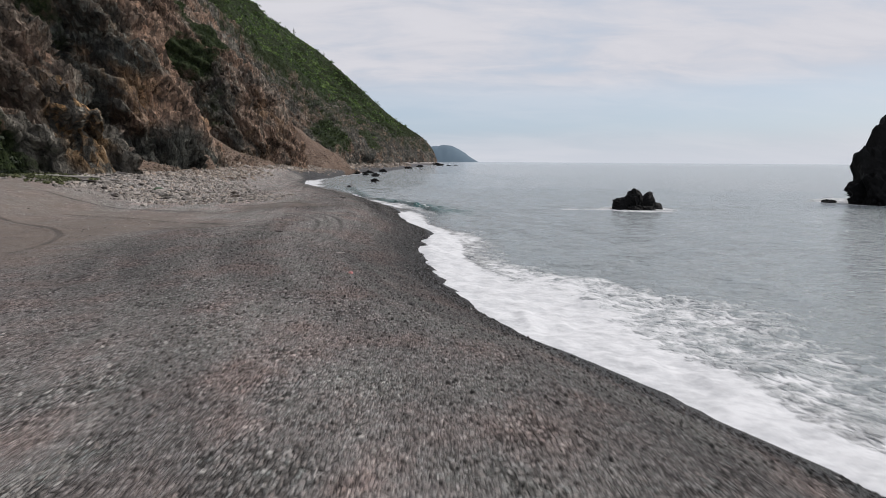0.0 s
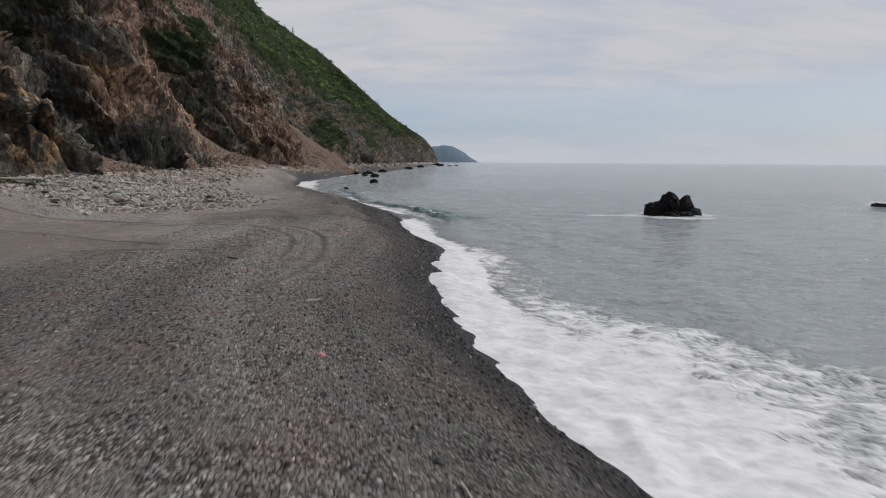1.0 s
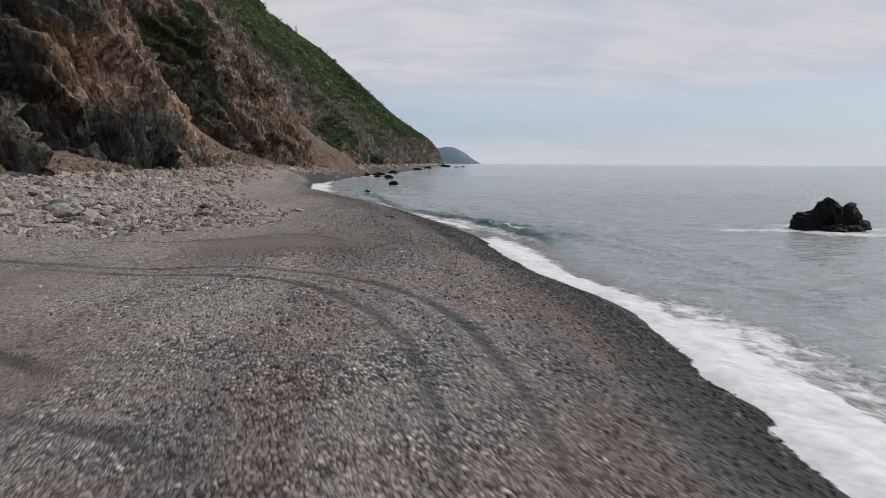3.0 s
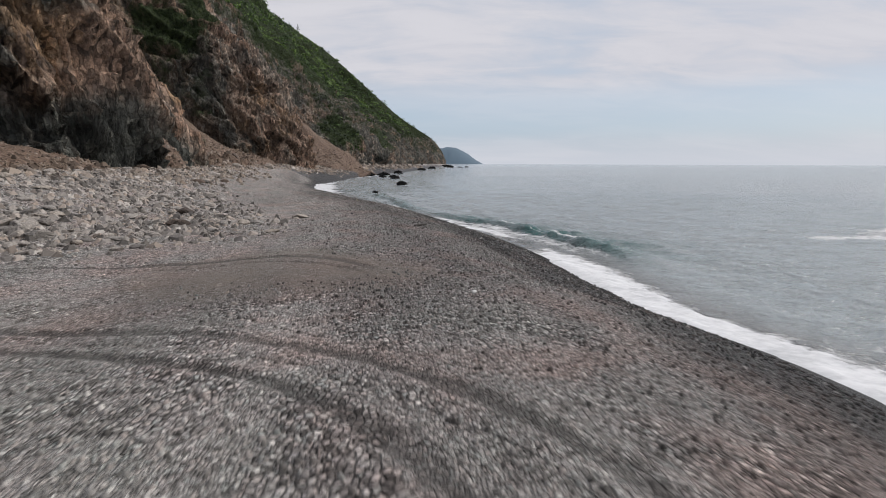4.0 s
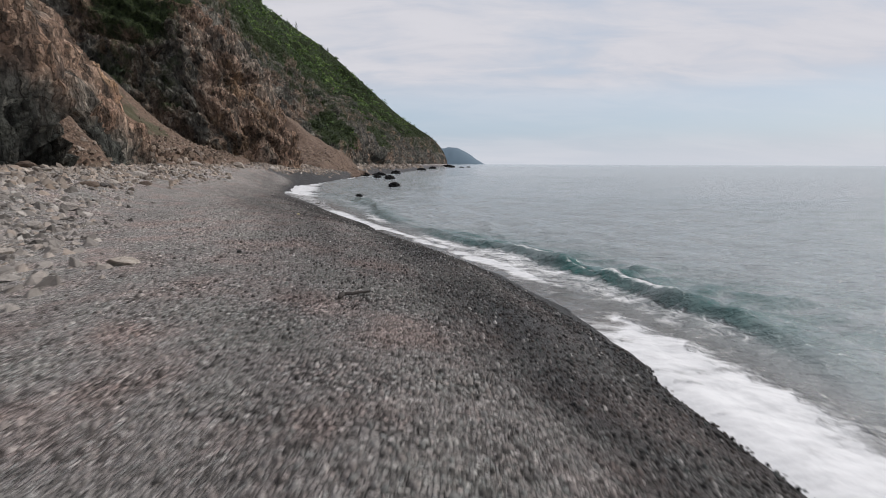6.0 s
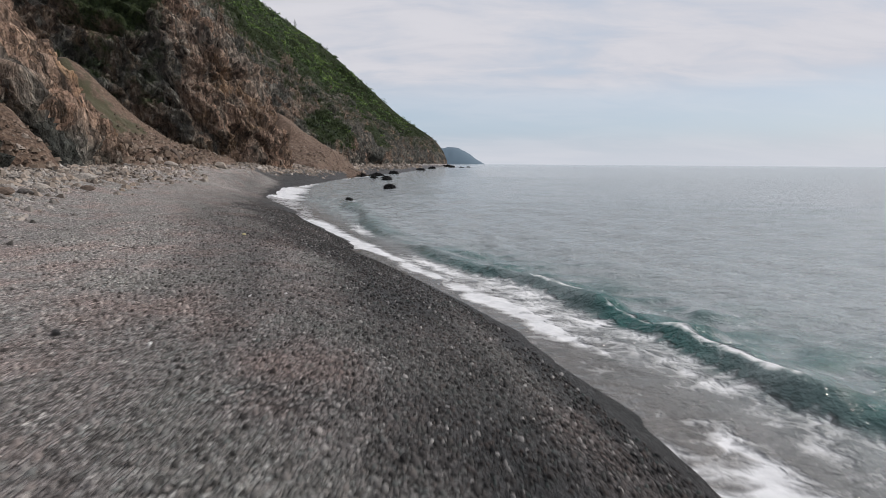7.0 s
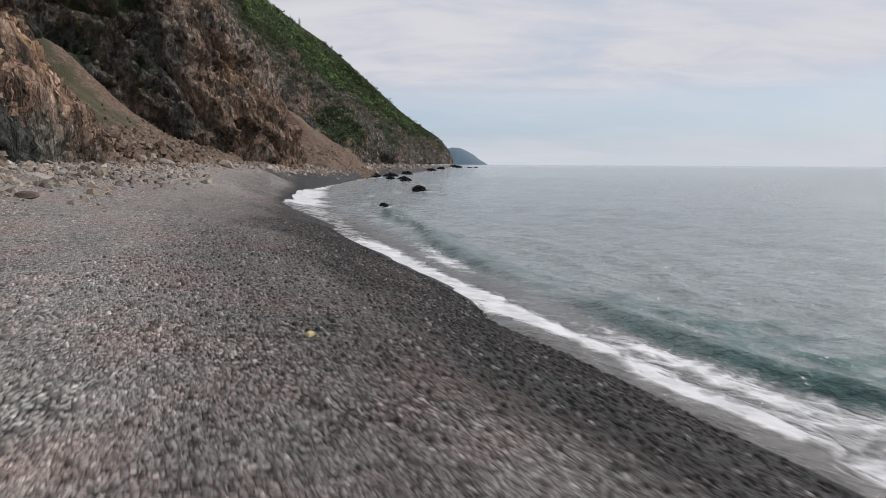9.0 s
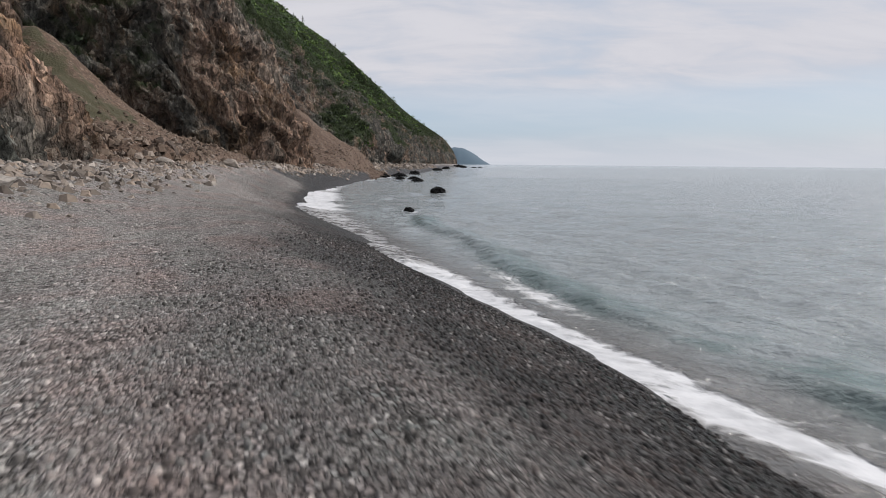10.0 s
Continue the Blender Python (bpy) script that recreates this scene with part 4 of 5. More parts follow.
def build_scree(ax, ay, az, steep, y0, y1, seed, stones, wide=0.95):
    """A cone of loose stones that leans into a hollow of the cliff: its apex, its slope and its stretch of shore."""
    xs, ys = np.arange(ax - 6, foot(ay) + 6.5, 0.3), np.arange(y0, y1, 0.3)
    X, Y = np.meshgrid(xs, ys, indexing="ij")
    dy = (Y - ay) * np.where(Y > ay, 2.8 if wide < 0.8 else 1.3, wide)
    away = np.hypot(np.maximum(X - ax, -3), dy) + 0.9 * layered(X * 0.2, Y * 0.2, 0 * X, 3, seed)
    Z = 2.0 + (az - 2.0) * np.exp(-(np.sqrt(away * away + 0.06 / steep ** 2) - 0.1 / steep) * steep)
    low = ease(away * steep, 0.5, 1.6)
    flank = 1 - ease(dy, -9, -5) if wide < 0.8 else 0 * X
    Z = Z + 0.10 * layered(X * 0.9, Y * 0.9, 0 * X, 3, seed + 2) + 0.30 * (blocks(X / 0.9, Y / 0.9, 0 * X, seed + 9, 0.8) + 0.1) * (0.15 + 0.85 * low)
    Z = Z + flank * (1.1 * blocks(X / 2.0, Y / 1.5, 0 * X, seed + 19, 1.2) + 0.6 * blocks(X / 0.9, Y / 0.7, 0 * X, seed + 29, 1.2))
    floor_at = ground_height(X, Y, False) - 0.45
    Z = Z - 3.5 * ease(X - foot(Y), -0.5, 3.5) - 8 * (1 - ease(Y, y0, y0 + 4)) - 8 * ease(Y, y1 - 4, y1)
    Z = np.maximum(Z, floor_at)
    veg = (0.72 + 0.25 * layered(X * 0.5, Y * 0.5, 0 * X, 3, seed + 5)) * (1 - ease(away * steep, 1.1, 2.1)) * (1 - ease(dy, -2.5, 1.0)) * (wide < 0.8)
    me = sheet("scree", X, Y, Z, SCREE, (("veg", veg),), flip=True)
    tagged(new("scree_slope", me), "fan of loose tan stones below the cliff", "scree", "scree fans", "stuff")
    rnd = np.random.RandomState(seed)
    weight = ((Z > floor_at + 0.05) * (0.15 + low ** 2 + 0.8 * flank)).ravel()
    pick = rnd.choice(weight.size, stones, p=weight / weight.sum())
    x, y, z = (a.ravel()[pick] for a in (X, Y, Z))
    size = 0.14 + (0.2 + 0.55 * low.ravel()[pick] + 0.35 * flank.ravel()[pick]) * rnd.rand(stones) ** 3.5
    scatter("rubble", x + rnd.uniform(-0.15, 0.15, stones), y + rnd.uniform(-0.15, 0.15, stones), z - 0.12 * size, size, rnd, TAN_LOOSE, "tan stones resting on the scree slope", "stones", 0.36)


build_scree(-58.0, 116.5, 19.0, 1 / 9.5, 88, 134, 201, 7000, 0.78)
build_scree(-54.0, 189.0, 18.5, 1 / 11.0, 160, 207, 221, 1800)
build_scree(-38.8, 78.8, 10.5, 1 / 3.6, 73, 83, 241, 400)
build_scree(-36.8, 59.6, 6.6, 1 / 6.0, 51, 68, 261, 1600)


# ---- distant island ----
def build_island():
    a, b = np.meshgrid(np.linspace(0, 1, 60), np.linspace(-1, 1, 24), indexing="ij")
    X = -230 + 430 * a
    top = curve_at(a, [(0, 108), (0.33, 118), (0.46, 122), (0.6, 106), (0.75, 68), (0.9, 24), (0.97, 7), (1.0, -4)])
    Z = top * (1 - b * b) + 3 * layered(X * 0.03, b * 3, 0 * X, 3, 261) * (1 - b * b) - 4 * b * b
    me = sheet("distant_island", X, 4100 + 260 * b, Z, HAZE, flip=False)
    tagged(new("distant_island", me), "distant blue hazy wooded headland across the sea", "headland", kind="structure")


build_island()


# ---- rocks ----
def stone_mesh(name, seed, mat, level=2, flat=(1.0, 0.8, 0.55), rough=0.35):
    """An angular stone about one metre long, standing on z = 0."""
    rnd = np.random.RandomState(seed)
    bm = bmesh.new()
    bmesh.ops.create_icosphere(bm, subdivisions=level, radius=0.5)
    planes = [(Vector(rnd.normal(size=3)).normalized(), rnd.uniform(0.26, 0.40)) for _ in range(9)]
    for v in bm.verts:
        for n, h in planes:
            over = v.co.dot(n) - h
            if over > 0:
                v.co -= n * over
        v.co += v.co.normalized() * 0.05 * rough * noise.noise(v.co * 5 + Vector((seed, 0, 0)))
        v.co = Vector((v.co.x * flat[0] * 1.25, v.co.y * flat[1] * 1.25, v.co.z * flat[2] * 1.25))
    low = min(v.co.z for v in bm.verts)
    for v in bm.verts:
        v.co.z -= low * 0.8
    return from_bm(name, bm, mat)


def crag_mesh(name, lumps, mat, seed, level=5):
    """One sea rock, the outline of several lumps: (x, y, z, radius across, radius up)."""
    bm = bmesh.new()
    bmesh.ops.create_icosphere(bm, subdivisions=level, radius=1.0)
    p = np.array([v.co[:] for v in bm.verts])
    tris = np.array([[v.index for v in fc.verts] for fc in bm.faces])
    bm.free()
    reach, unit = np.full(len(p), 0.05), lumps[0][3]
    for x, y, z, across, up in lumps:
        k = np.array([1 / across, 1 / (0.85 * across), 1 / up])
        c, w = np.array([x, y, z]) * k, p * k
        a, b, q = (w * w).sum(1), w @ c, c @ c - 1
        disc = b * b - a * q
        reach = np.maximum(reach, np.where(disc > 0, (b + np.sqrt(np.maximum(disc, 0))) / a, 0.05))
    w = p * reach[:, None]
    k = 2.4 / unit
    push = 0.26 * blocks(w[:, 0] * k, w[:, 1] * k, w[:, 2] * k * 0.5, seed, 1.3) + 0.16 * blocks(w[:, 0] * k * 2.3, w[:, 1] * k * 2.3, w[:, 2] * k * 1.3, seed + 9, 1.3) + 0.06 * blocks(w[:, 0] * k * 5, w[:, 1] * k * 5, w[:, 2] * k * 4, seed + 19, 1.3)
    return fill_mesh(bpy.data.meshes.new(name), w + p * (unit * push)[:, None], tris, mat, (), False)


def build_sea_rocks():
    near = crag_mesh("sea_rock", [(-0.35, 0, 0.3, 0.95, 1.75), (-1.35, 0.2, 0.1, 1.0, 1.05), (1.1, 0.1, 0.2, 0.8, 1.5), (1.7, 0.2, 0.0, 0.85, 0.7), (-0.3, -0.9, 0.0, 0.9, 0.45), (0.7, -0.7, 0.0, 0.8, 0.4), (-2.0, 0.1, 0.0, 0.5, 0.5)], DARK_ROCK, 301)
    ob = tagged(new("sea_rock", near), "low black jagged rock standing in the sea", "sea rock")
    ob.location = (18.1, 57.6, 0)
    big = crag_mesh("sea_pinnacle", [(2.2, 0, 4.0, 4.6, 6.6), (4.6, 1.0, 5.0, 4.4, 7.2), (-1.0, -0.5, 2.2, 2.9, 4.4), (-0.2, 0, 5.0, 2.3, 3.9), (-3.6, -0.6, 0.8, 0.9, 2.4), (8, 1, 2.5, 4, 6)], DARK_ROCK, 331, 5)
    ob = tagged(new("sea_pinnacle", big), "tall black rock pinnacle rising steeply from the sea", "sea rock")
    ob.location = (49.4, 66.9, 0)
    for n, (x, y, r, up) in enumerate(((44.9, 69.3, 0.75, 0.35), (-17.0, 123, 0.8, 0.75), (-18.1, 98.6, 0.32, 0.3), (-32.5, 190, 1.15, 0.8), (-27.3, 176, 0.9, 0.7), (-22.6, 164, 1.05, 0.6), (-34.2, 180, 0.8, 0.6), (-31, 197, 0.9, 0.5),
                                       (-24.5, 178, 1.2, 0.5), (-30.5, 205, 1.6, 0.8), (-29, 232, 1.8, 0.9), (-26, 330, 2.2, 1.2), (-24, 420, 2.6, 1.4), (-12, 560, 3.0, 1.5), (-3, 548, 2.0, 0.8), (-16, 640, 6, 2.0), (4.4, 592, 1.8, 0.8))):
        me = crag_mesh("sea_rock", [(0, 0, 0, r, up), (0.5 * r, 0.2 * r, 0, 0.6 * r, 0.75 * up), (-0.6 * r, -0.1 * r, 0, 0.5 * r, 0.6 * up)], DARK_ROCK, 361 + 20 * n, 4)
        tagged(new("sea_rock", me), "small dark wet rock breaking the sea surface", "sea rock", "shore rocks").location = (x, y, 0)


build_sea_rocks()
STONES = [stone_mesh("boulder", 400 + n, BOULDER, 2, (1.0, 0.62 + 0.05 * (n % 6), 0.28 + 0.04 * (n % 5))) for n in range(14)]


BROWN_STONES = [stone_mesh("boulder", 430 + n, BROWN_BOULDER, 2, (1.0, 0.72, 0.45)) for n in range(4)]


def rubble_density(x, y):
    """How thickly loose stones lie on the beach."""
    d = waterline(y) - x
    reach = curve_at(y, [(38, -24), (41, -17), (43, -14), (45.5, -12.6), (50, -14.8), (57, -18.8), (70, -25.6), (84, -30.6), (95, -34.0), (140, -36), (420, -33)])
    ragged = 1.1 * layered(x * 0.35, y * 0.35, 0 * x, 3, 79)
    clump = 0.55 + 0.45 * ease(layered(x * 0.28, y * 0.28, 0 * x, 3, 78), -0.35, 0.35)
    return (1 - ease(x - reach + ragged, -2.2, 0.6)) * (0.35 + 0.65 * ease(reach - x, 0, 5)) * clump * ease(y, 38.5, 42) * ease(d, 1.5, 4)


def build_boulders():
    rnd = np.random.RandomState(7)
    named = [(-24.1, 48.6, 0.75), (-19.7, 52.0, 0.8), (-25.8, 66.2, 1.0), (-31.5, 69.5, 1.1), (-29.1, 76.4, 1.2), (-18.1, 47.7, 0.55), (-17.6, 47.4, 0.6), (-35.3, 108.9, 1.7),
             (-36.2, 99.5, 1.5), (-38.8, 104, 1.4), (-26.6, 72.6, 0.7), (-20.6, 49.2, 0.7), (-15.8, 48.3, 0.5), (-23.0, 45.3, 0.9), (-13.7, 45.3, 0.5), (-16.2, 44.2, 0.5), (-18.0, 41.4, 0.45), (-20.6, 38.9, 0.5)]
    spots = list(named)
    while len(spots) < 300:
        x, y = rnd.uniform(-36, -12), 41 + 52 * rnd.rand() ** 1.3
        if rnd.rand() < rubble_density(np.array([x]), np.array([y]))[0] and x > foot(y) - 0.5:
            spots.append((x, y, 0.26 + 0.55 * rnd.rand() ** 2.4))
    for n, (x, y, size) in enumerate(spots):
        brown = n in (1, 2, 3, 5, 6, 10)
        ob = new("boulder", (BROWN_STONES if brown else STONES)[n % 4 if brown else n % len(STONES)])
        lift = float(ground_height(np.array([x]), np.array([y]))[0])
        ob.matrix_world = pose(x, y, lift - 0.05 * size, rnd.uniform(-12, 12), rnd.uniform(-12, 12), rnd.uniform(0, 360)) @ Matrix.Diagonal((size, size, size * rnd.uniform(0.8, 1.2), 1))
        tagged(ob, "pale grey angular stone lying on the beach" if n >= len(named) else ("large angular grey boulder lying among smaller stones" if not brown else "dark brown boulder lying among paler stones"), "boulder", "beach boulders")
    # the countless smaller ones and the rubble along the cliff's foot
    xs, ys, sizes = [], [], []
    for count, (xa, xb), (ya, yb), low, high in ((52000, (-37, -11), (39, 97), 0.12, 0.58), (15000, (-41, -25), (52, 205), 0.2, 1.0), (5000, (-26, -8), (20, 60), 0.07, 0.2), (2500, (-40, -30), (195, 420), 0.5, 2.6)):
        x, y = rnd.uniform(xa, xb, count), rnd.uniform(ya, yb, count)
        keep = rubble_density(x, y) if low != 0.5 else 1 - ease(x - foot(y), 0.5, 5)
        if low == 0.07:
            keep = keep * 0.5 + 0.5 * np.exp(-((y - 39.6 - 0.06 * (x + 20)) / 0.9) ** 2) * (1 - ease(x, -16, -12)) + 0.22 * ease(layered(x * 0.3, y * 0.3, 0 * x, 2, 71), 0.2, 0.6) * ease(waterline(y) - x, 6, 12)
        if low == 0.2:
            keep = 1 - ease(x - foot(y) - 0.5 * layered(y * 0.2, 0 * y, 0 * y, 2, 75), 1.0, 4.5 + 4.0 * ease(y, 58, 66) * (1 - ease(y, 92, 106)))
        take = (rnd.rand(count) < keep) & (x > foot(y) - 3)
        xs.append(x[take]), ys.append(y[take]), sizes.append((low + (high - low) * rnd.rand(count) ** 3)[take])
    for pick, mat, label in (((0, 2), BOULDER_LOOSE, "countless pale angular stones strewn on the beach"), ((1, 3), WARM_LOOSE, "countless tan broken stones along the cliff foot")):
        x, y, size = (np.concatenate([part_of[k] for k in pick]) for part_of in (xs, ys, sizes))
        scatter("rubble", x, y, ground_height(x, y) - 0.1 * size, size, rnd, mat, label, "stones", 0.30)


build_boulders()


def build_pebbles():
    rnd = np.random.RandomState(11)
    count = 125000
    y = rnd.uniform(6, 78, count)
    line = curve_at(y, [(e[1], e[0]) for t, e, g, r in PATH[::2]])
    x = np.where(rnd.rand(count) < 0.6, line + rnd.normal(0.3, 2.6, count), line + rnd.uniform(-4.5, 7.5, count))
    d = waterline(y) - x
    keep = (d > 0.15) & (np.abs(x - line) < 8.5) & (rnd.rand(count) < 0.72 + 0.35 * layered(x * 0.35, y * 0.35, 0 * x, 2, 77))
    for cx, cy, rx, ry in ((-11.3, 38.5, 2.5, 1.6), (-13.0, 28.5, 3.5, 2.2)):
        keep &= np.hypot((x - cx) / rx, (y - cy) / ry) > rnd.uniform(0.7, 1.3, count)
    for line_of in RUTS:
        keep &= track_line(line_of, x, y) > 0.12
    x, y = x[keep], y[keep]
    size = 0.026 + 0.050 * rnd.rand(len(x)) ** 2.3
    scatter("pebbles", x, y, ground_height(x, y) - 0.004, size, rnd, PEBBLE, "countless rounded grey beach pebbles", "pebbles", 0.58, (("wet", wetness(x, y)), ("band", banding(x, y))))
    # coarser ones that the swash has sorted along the water
    count = 52000
    y = rnd.uniform(7, 80, count)
    d = 0.1 + 4.6 * rnd.rand(count) ** 1.3
    x = waterline(y) - d
    keep = rnd.rand(count) < (0.35 + 0.65 * ease(y, 38, 46)) * (0.75 + 0.5 * layered(x * 0.5, y * 0.5, 0 * x, 2, 97)) * (1 - ease(d, 2.8, 4.6))
    x, y = x[keep], y[keep]
    size = 0.034 + 0.062 * rnd.rand(len(x)) ** 2.0
    scatter("pebbles", x, y, ground_height(x, y) - 0.006, size, rnd, PEBBLE, "countless coarse dark wet pebbles beside the water", "pebbles", 0.42, (("wet", wetness(x, y)), ("band", banding(x, y))))


build_pebbles()


# ---- plants ----
def leaf_cloud(name, places, radii, mat, leaves, leaf, rnd, squash=0.7):
    """Clumps of small leaf blades round the given places, in one mesh."""
    n = len(places)
    way_out = rnd.normal(size=(n, leaves, 3))
    way_out /= np.linalg.norm(way_out, axis=-1, keepdims=True)
    way_out[..., 2] = np.abs(way_out[..., 2]) * 1.0 - 0.15
    mid = places[:, None, :] + way_out * radii[:, None, None] * rnd.uniform(0.55, 1.05, (n, leaves, 1)) * (1, 1, squash)
    a = np.cross(way_out, rnd.normal(size=(n, leaves, 3))) + 0.35 * rnd.normal(size=(n, leaves, 3))
    b = np.cross(way_out, a) + 0.35 * rnd.normal(size=(n, leaves, 3))
    a /= np.linalg.norm(a, axis=-1, keepdims=True)
    b /= np.linalg.norm(b, axis=-1, keepdims=True) + 1e-9
    span = leaf * radii[:, None, None] * rnd.uniform(0.6, 1.3, (n, leaves, 1))
    co = np.stack([mid - a * span, mid + b * span * 0.6, mid + a * span, mid - b * span * 0.6], 2).reshape(-1, 3)
    faces = np.arange(len(co)).reshape(-1, 4)
    me = bpy.data.meshes.new(name)
    return fill_mesh(me, co, faces, mat, (), False)


def build_scrub():
    rnd = np.random.RandomState(23)
    flat = CVEG[:-3].ravel()
    P = np.stack([CX[:-3], CY[:-3], CZ[:-3]], -1)
    # an even spread over the slope, whatever the spacing of its mesh
    area = np.linalg.norm(np.cross(np.gradient(P, axis=0), np.gradient(P, axis=1)), axis=-1).ravel()
    P = P.reshape(-1, 3)
    grow = ease(flat + 0.35 * layered(P[:, 0] * 0.12, P[:, 1] * 0.12, P[:, 2] * 0.12, 3, 25), 0.42, 0.75)
    depth = np.maximum(P[:, 1], 40)
    weight = area * grow * (P[:, 1] > 35) / depth ** 1.3
    pick = rnd.choice(len(P), 19000, p=weight / weight.sum())
    spot = P[pick] + rnd.uniform(-0.6, 0.6, (len(pick), 3))
    radius = (0.4 + 0.0036 * spot[:, 1]) * (0.5 + 1.1 * rnd.rand(len(pick)) ** 2.5)
    # near and most low clumps get the darker copy, standing in for shade
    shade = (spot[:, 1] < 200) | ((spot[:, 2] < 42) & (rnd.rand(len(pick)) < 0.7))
    for dark, mat, label in ((False, BUSH, "dense green scrub covering the upper hillside"), (True, DARK_BUSH, "green scrub near and low on the slope, coloured darker as if shaded")):
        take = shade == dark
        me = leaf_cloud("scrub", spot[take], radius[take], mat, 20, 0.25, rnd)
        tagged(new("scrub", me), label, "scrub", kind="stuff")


build_scrub()


def build_tree(y, tall, rnd):
    col = np.abs(CY[-4] - y).argmin()
    root = tagged(new("conifer_tree"), "dark spindly conifer standing on the hill crest", "tree", "crest trees")
    root.location = (CX[-4, col], CY[-4, col], CZ[-4, col] - 0.6)
    bm = bmesh.new()
    bmesh.ops.create_cone(bm, cap_ends=True, segments=7, radius1=0.03 * tall, radius2=0.008 * tall, depth=tall, matrix=Matrix.Translation((0, 0, tall / 2)))
    part("trunk", bm, BARK, root)
    spots, radii = [], []
    for k in range(26):
        f = rnd.uniform(0.22, 1.0)
        r = 0.34 * tall * (1.05 - f) * rnd.uniform(0.4, 1.1)
        a = rnd.uniform(0, 2 * math.pi)
        spots.append((r * math.cos(a), r * math.sin(a), f * tall))
        radii.append(0.09 * tall * (1.25 - f))
    crown = new("crown", leaf_cloud("crown", np.array(spots), np.array(radii), DARK_BUSH, 14, 0.45, rnd, 0.5))
    crown.parent = root


tree_rnd = np.random.RandomState(31)
for ty, th in ((600, 8.0), (590, 4.5), (628, 5.0), (633, 4.0), (648, 3.5)):
    build_tree(ty, th, tree_rnd)


# ---- driftwood and litter ----
def log_mesh(name, points, radius, mat, seed, sides=9):
    """A bent, tapering log along points, with ragged ends."""
    rnd = np.random.RandomState(seed)
    pts = [Vector(p) for p in points]
    bm = bmesh.new()
    rings = []
    for i, p in enumerate(pts):
        along = (pts[min(i + 1, len(pts) - 1)] - pts[max(i - 1, 0)]).normalized()
        side = along.cross(Vector((0, 0, 1))).normalized()
        up = side.cross(along)
        f = i / (len(pts) - 1)
        r = radius * (1.0 - 0.45 * f)
        rings.append([bm.verts.new(p + (side * math.cos(a) + up * math.sin(a)) * r * rnd.uniform(0.8, 1.15)) for a in np.arange(sides) * 2 * math.pi / sides])
    for a, b in zip(rings, rings[1:]):
        for k in range(sides):
            bm.faces.new((a[k], a[(k + 1) % sides], b[(k + 1) % sides], b[k]))
    bm.faces.new(rings[0][::-1])
    bm.faces.new(rings[-1])
    return from_bm(name, bm, mat, True)


def lay_log(x, y, length, radius, turn, mat, label, seed, name="driftwood_log"):
    rnd = np.random.RandomState(seed)
    n = 8
    pts = [(length * (i / (n - 1) - 0.5), rnd.uniform(-0.03, 0.03) * length, radius * (0.75 + 0.2 * rnd.rand())) for i in range(n)]
    ob = tagged(new(name, log_mesh(name, pts, radius, mat, seed)), label, "driftwood", "driftwood")
    ob.matrix_world = pose(x, y, float(ground_height(np.array([x]), np.array([y]))[0]), 0, rnd.uniform(-1.5, 1.5), turn)


for n, (x, y, length, radius, turn, pale) in enumerate(((-30.6, 42.2, 3.6, 0.13, 20, True), (-29.6, 43.1, 3.0, 0.12, -8, True), (-28.4, 44.3, 2.6, 0.14, 12, True), (-26.8, 45.4, 2.0, 0.12, -20, True),
                                                        (-27.0, 43.0, 2.2, 0.14, -28, False), (-25.4, 42.3, 1.2, 0.10, -35, False), (-30.8, 46.2, 2.2, 0.14, 35, False), (-21.6, 43.2, 0.8, 0.06, 10, False), (-23.5, 40.6, 0.7, 0.06, -15, False))):
    lay_log(x, y, length, radius, turn, DRIFT if pale else OLD_WOOD, "bleached driftwood log lying below the cliff" if pale else "dark weathered driftwood log lying on the sand", 500 + n)
lay_log(-7.48, 25.57, 0.34, 0.03, -14, OLD_WOOD, "thin dark stick lying on the gravel", 521, "stick")
lay_log(-4.15, 21.63, 0.34, 0.034, 38, DRIFT, "short bleached stick lying on the gravel", 522, "stick")
lay_log(-0.92, 14.74, 0.36, 0.02, -68, DRIFT, "thin bleached twig lying on the gravel", 525, "stick")


def fork_branch(x, y, turn):
    """A bent branch with a thick broken stub at one end, in one mesh."""
    bm = bmesh.new()
    for pts, radius, seed in (([(0.02 + 0.09 * i, 0.015 * math.sin(2.1 * i), 0.03 + 0.008 * (i % 2)) for i in range(6)], 0.028, 523), ([(0.03 - 0.035 * i, -0.05 * i, 0.035) for i in range(4)], 0.045, 524)):
        piece = log_mesh("branch", pts, radius, OLD_WOOD, seed)
        bm.from_mesh(piece)
        bpy.data.meshes.remove(piece)
    ob = tagged(new("branch", from_bm("branch", bm, OLD_WOOD, True)), "dark forked branch lying on the gravel", "driftwood", "driftwood")
    ob.matrix_world = pose(x, y, float(ground_height(np.array([x]), np.array([y]))[0]), 0, 0, turn)


fork_branch(-9.27, 47.16, 32)

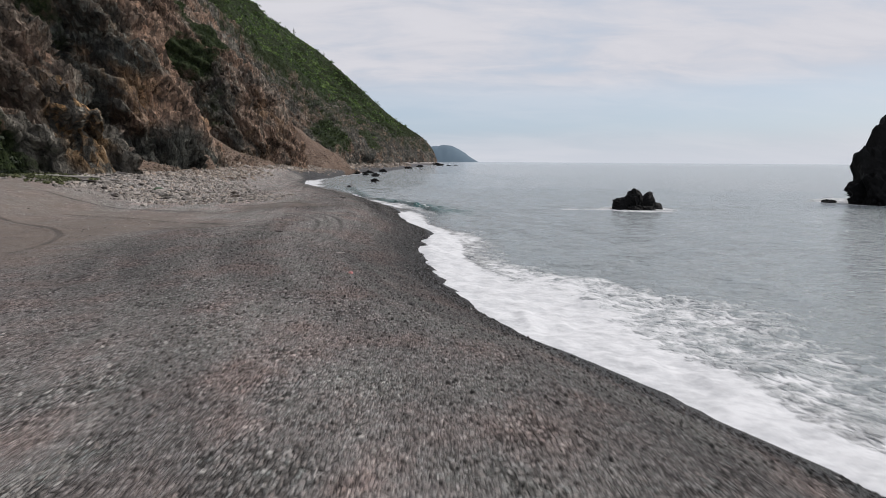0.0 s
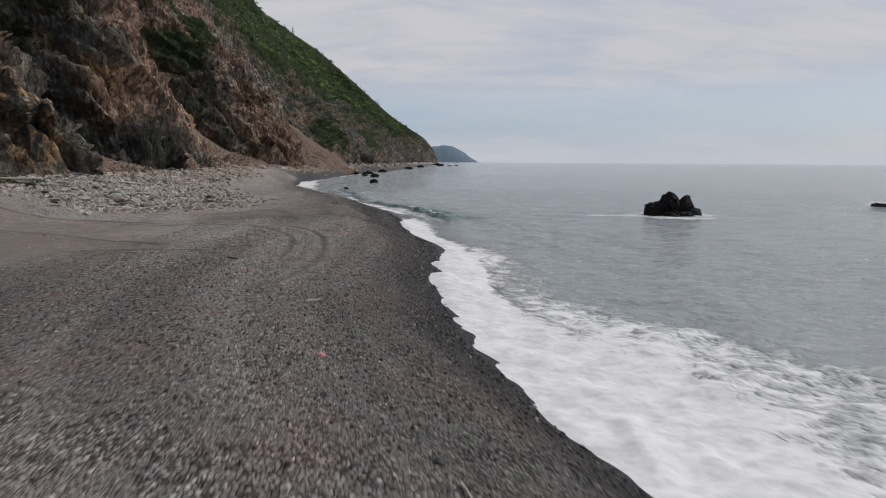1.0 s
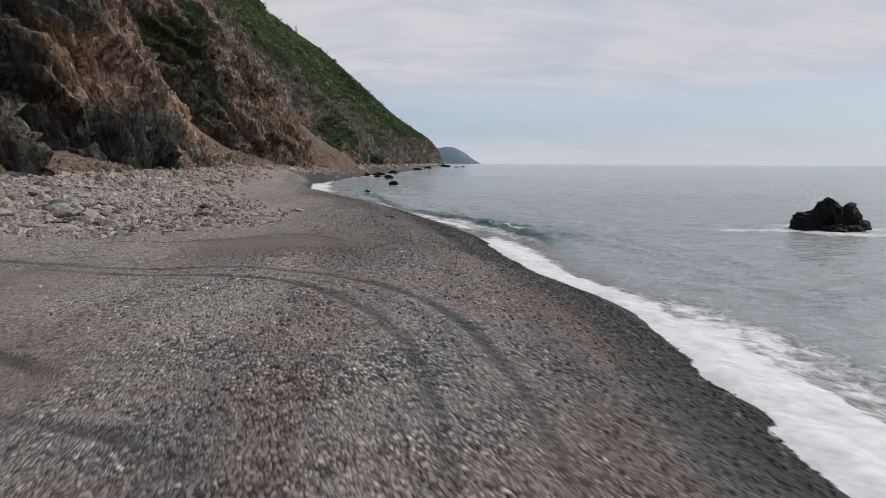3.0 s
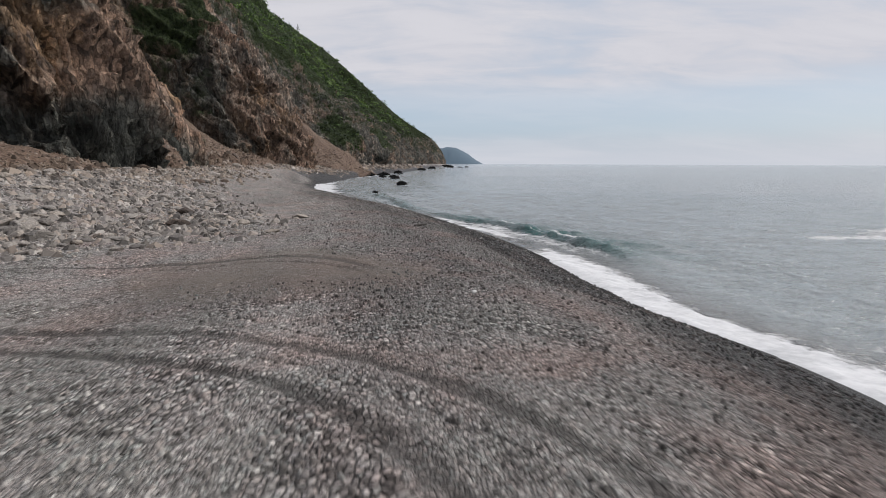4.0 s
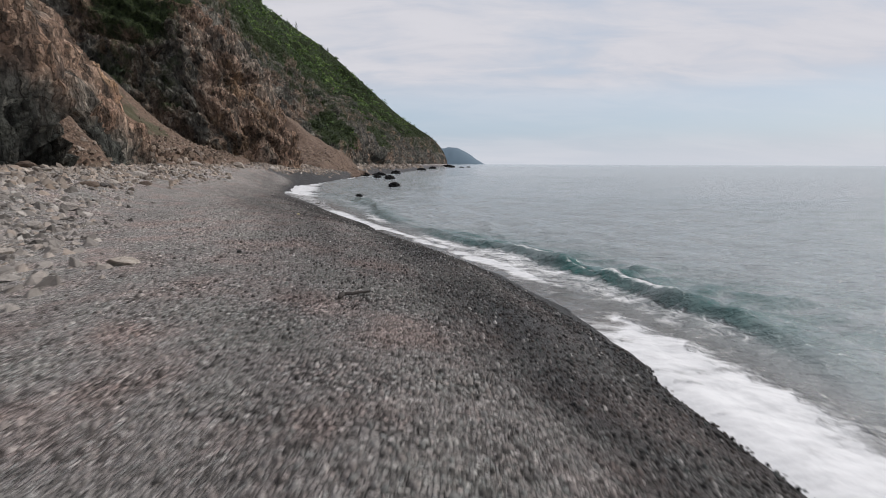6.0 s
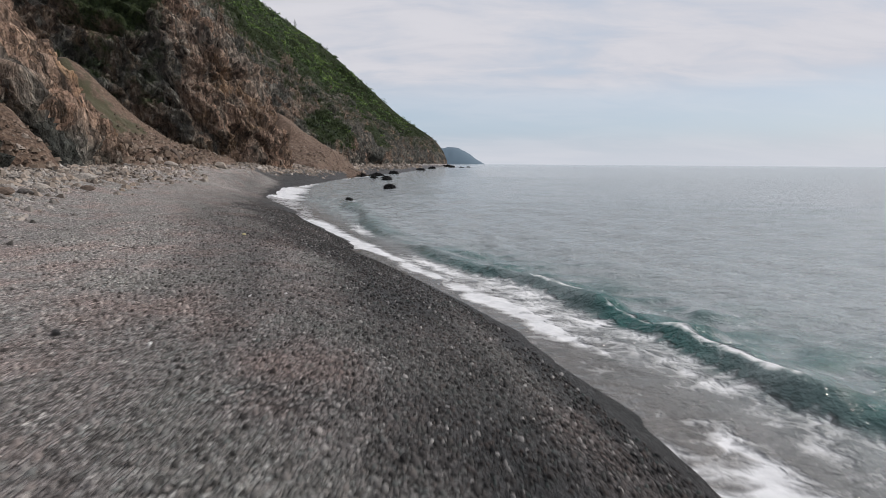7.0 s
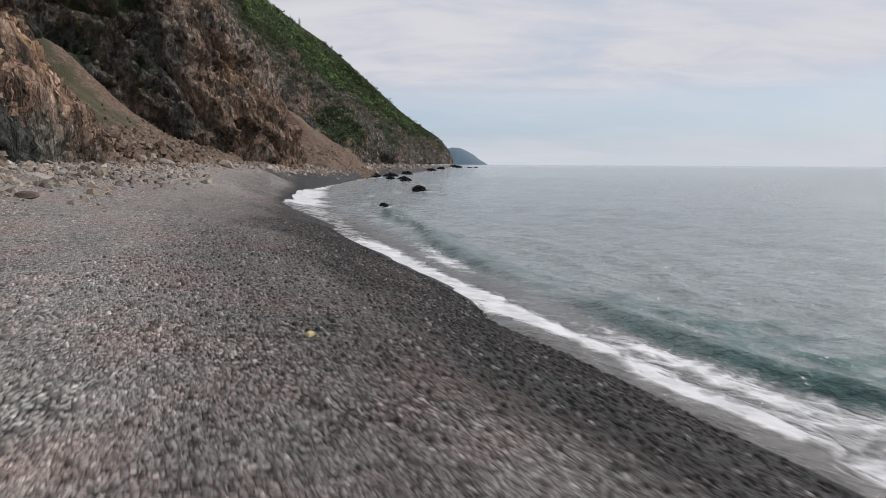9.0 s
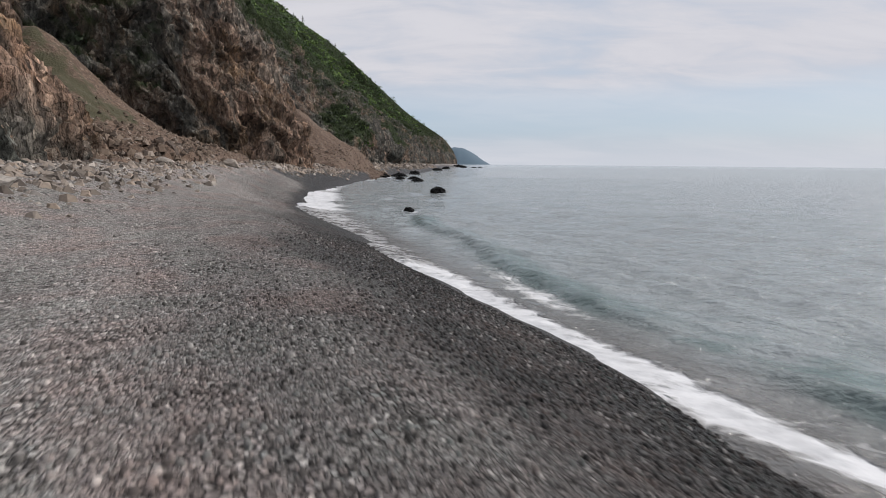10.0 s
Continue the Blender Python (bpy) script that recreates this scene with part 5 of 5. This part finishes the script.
WHITE = plain_material("white stone", (0.55, 0.54, 0.52), (0.78, 0.77, 0.75), 12.0)
PINK = plain_material("pink plastic", (0.55, 0.12, 0.11), (0.75, 0.45, 0.42), 6.0, 0.4)
MOSSY = plain_material("mossy stone", (0.05, 0.085, 0.05), (0.16, 0.19, 0.14), 5.0, 0.9)
YELLOW = plain_material("yellowed leaf", (0.42, 0.36, 0.16), (0.60, 0.54, 0.30), 9.0, 0.8)
BLACK = plain_material("dark stone", (0.02, 0.02, 0.021), (0.05, 0.048, 0.046), 9.0, 0.7)
SMALL_THINGS = ((-7.56, 36.87, 0.10, WHITE, "white_stone", "small white stone on the dark gravel", "stone"), (-10.7, 52.8, 0.07, WHITE, "white_stone", "tiny white stone on the grey gravel", "stone"),
                (-10.3, 53.3, 0.06, WHITE, "white_stone", "tiny white stone on the grey gravel", "stone"), (-10.9, 50.3, 0.07, WHITE, "white_stone", "tiny white stone on the grey gravel", "stone"),
                (-3.12, 18.1, 0.14, PINK, "plastic_scrap", "small pink scrap of plastic on the gravel", "litter"), (-23.1, 45.4, 0.75, MOSSY, "mossy_boulder", "flat boulder covered in green moss", "boulder"),
                (-13.59, 60.0, 0.11, YELLOW, "dry_leaf", "small yellowed scrap lying on the gravel", "leaf"), (-2.73, 16.57, 0.12, BLACK, "dark_stone", "small black stone on the grey gravel", "stone"),
                (-12.1, 50.5, 0.13, BLACK, "dark_stone", "small black stone on the grey gravel", "stone"), (-1.21, 15.31, 0.15, BLACK, "dark_stone", "small black stone on the grey gravel", "stone"))
for n, (x, y, size, mat, name, label, kind) in enumerate(SMALL_THINGS):
    ob = tagged(new(name, stone_mesh(name, 540 + n, mat, 2, (1.0, 0.7, 0.6))), label, kind)
    ob.matrix_world = pose(x, y, float(ground_height(np.array([x]), np.array([y]))[0]) - 0.01, 0, 0, 40 * n) @ Matrix.Diagonal((size, size, size, 1))


spire = tagged(new("pointed_boulder", stone_mesh("pointed_boulder", 571, BROWN_BOULDER, 3, (0.75, 0.6, 1.5))), "tall pointed brown boulder standing at the scree foot", "boulder")
spire.matrix_world = pose(-38.3, 105.0, 3.3, 4, -8, 25) @ Matrix.Diagonal((1.5, 1.5, 1.5, 1))


def build_grass():
    rnd = np.random.RandomState(61)
    x, y = rnd.uniform(-33, -26.5, 900), rnd.uniform(35, 45, 900)
    take = rnd.rand(900) < (1 - ease(x - foot(y), 0.5, 4.0)) * ease(layered(x * 0.5, y * 0.5, 0 * x, 2, 63), -0.3, 0.5)
    x, y = x[take], y[take]
    spot = np.stack([x, y, ground_height(x, y) + 0.05], -1)
    tagged(new("shore_grass", leaf_cloud("shore_grass", spot, rnd.uniform(0.15, 0.32, len(x)), GRASS, 22, 0.4, rnd, 0.9)), "tufts of yellow-green grass at the cliff foot", "grass", kind="stuff")


build_grass()
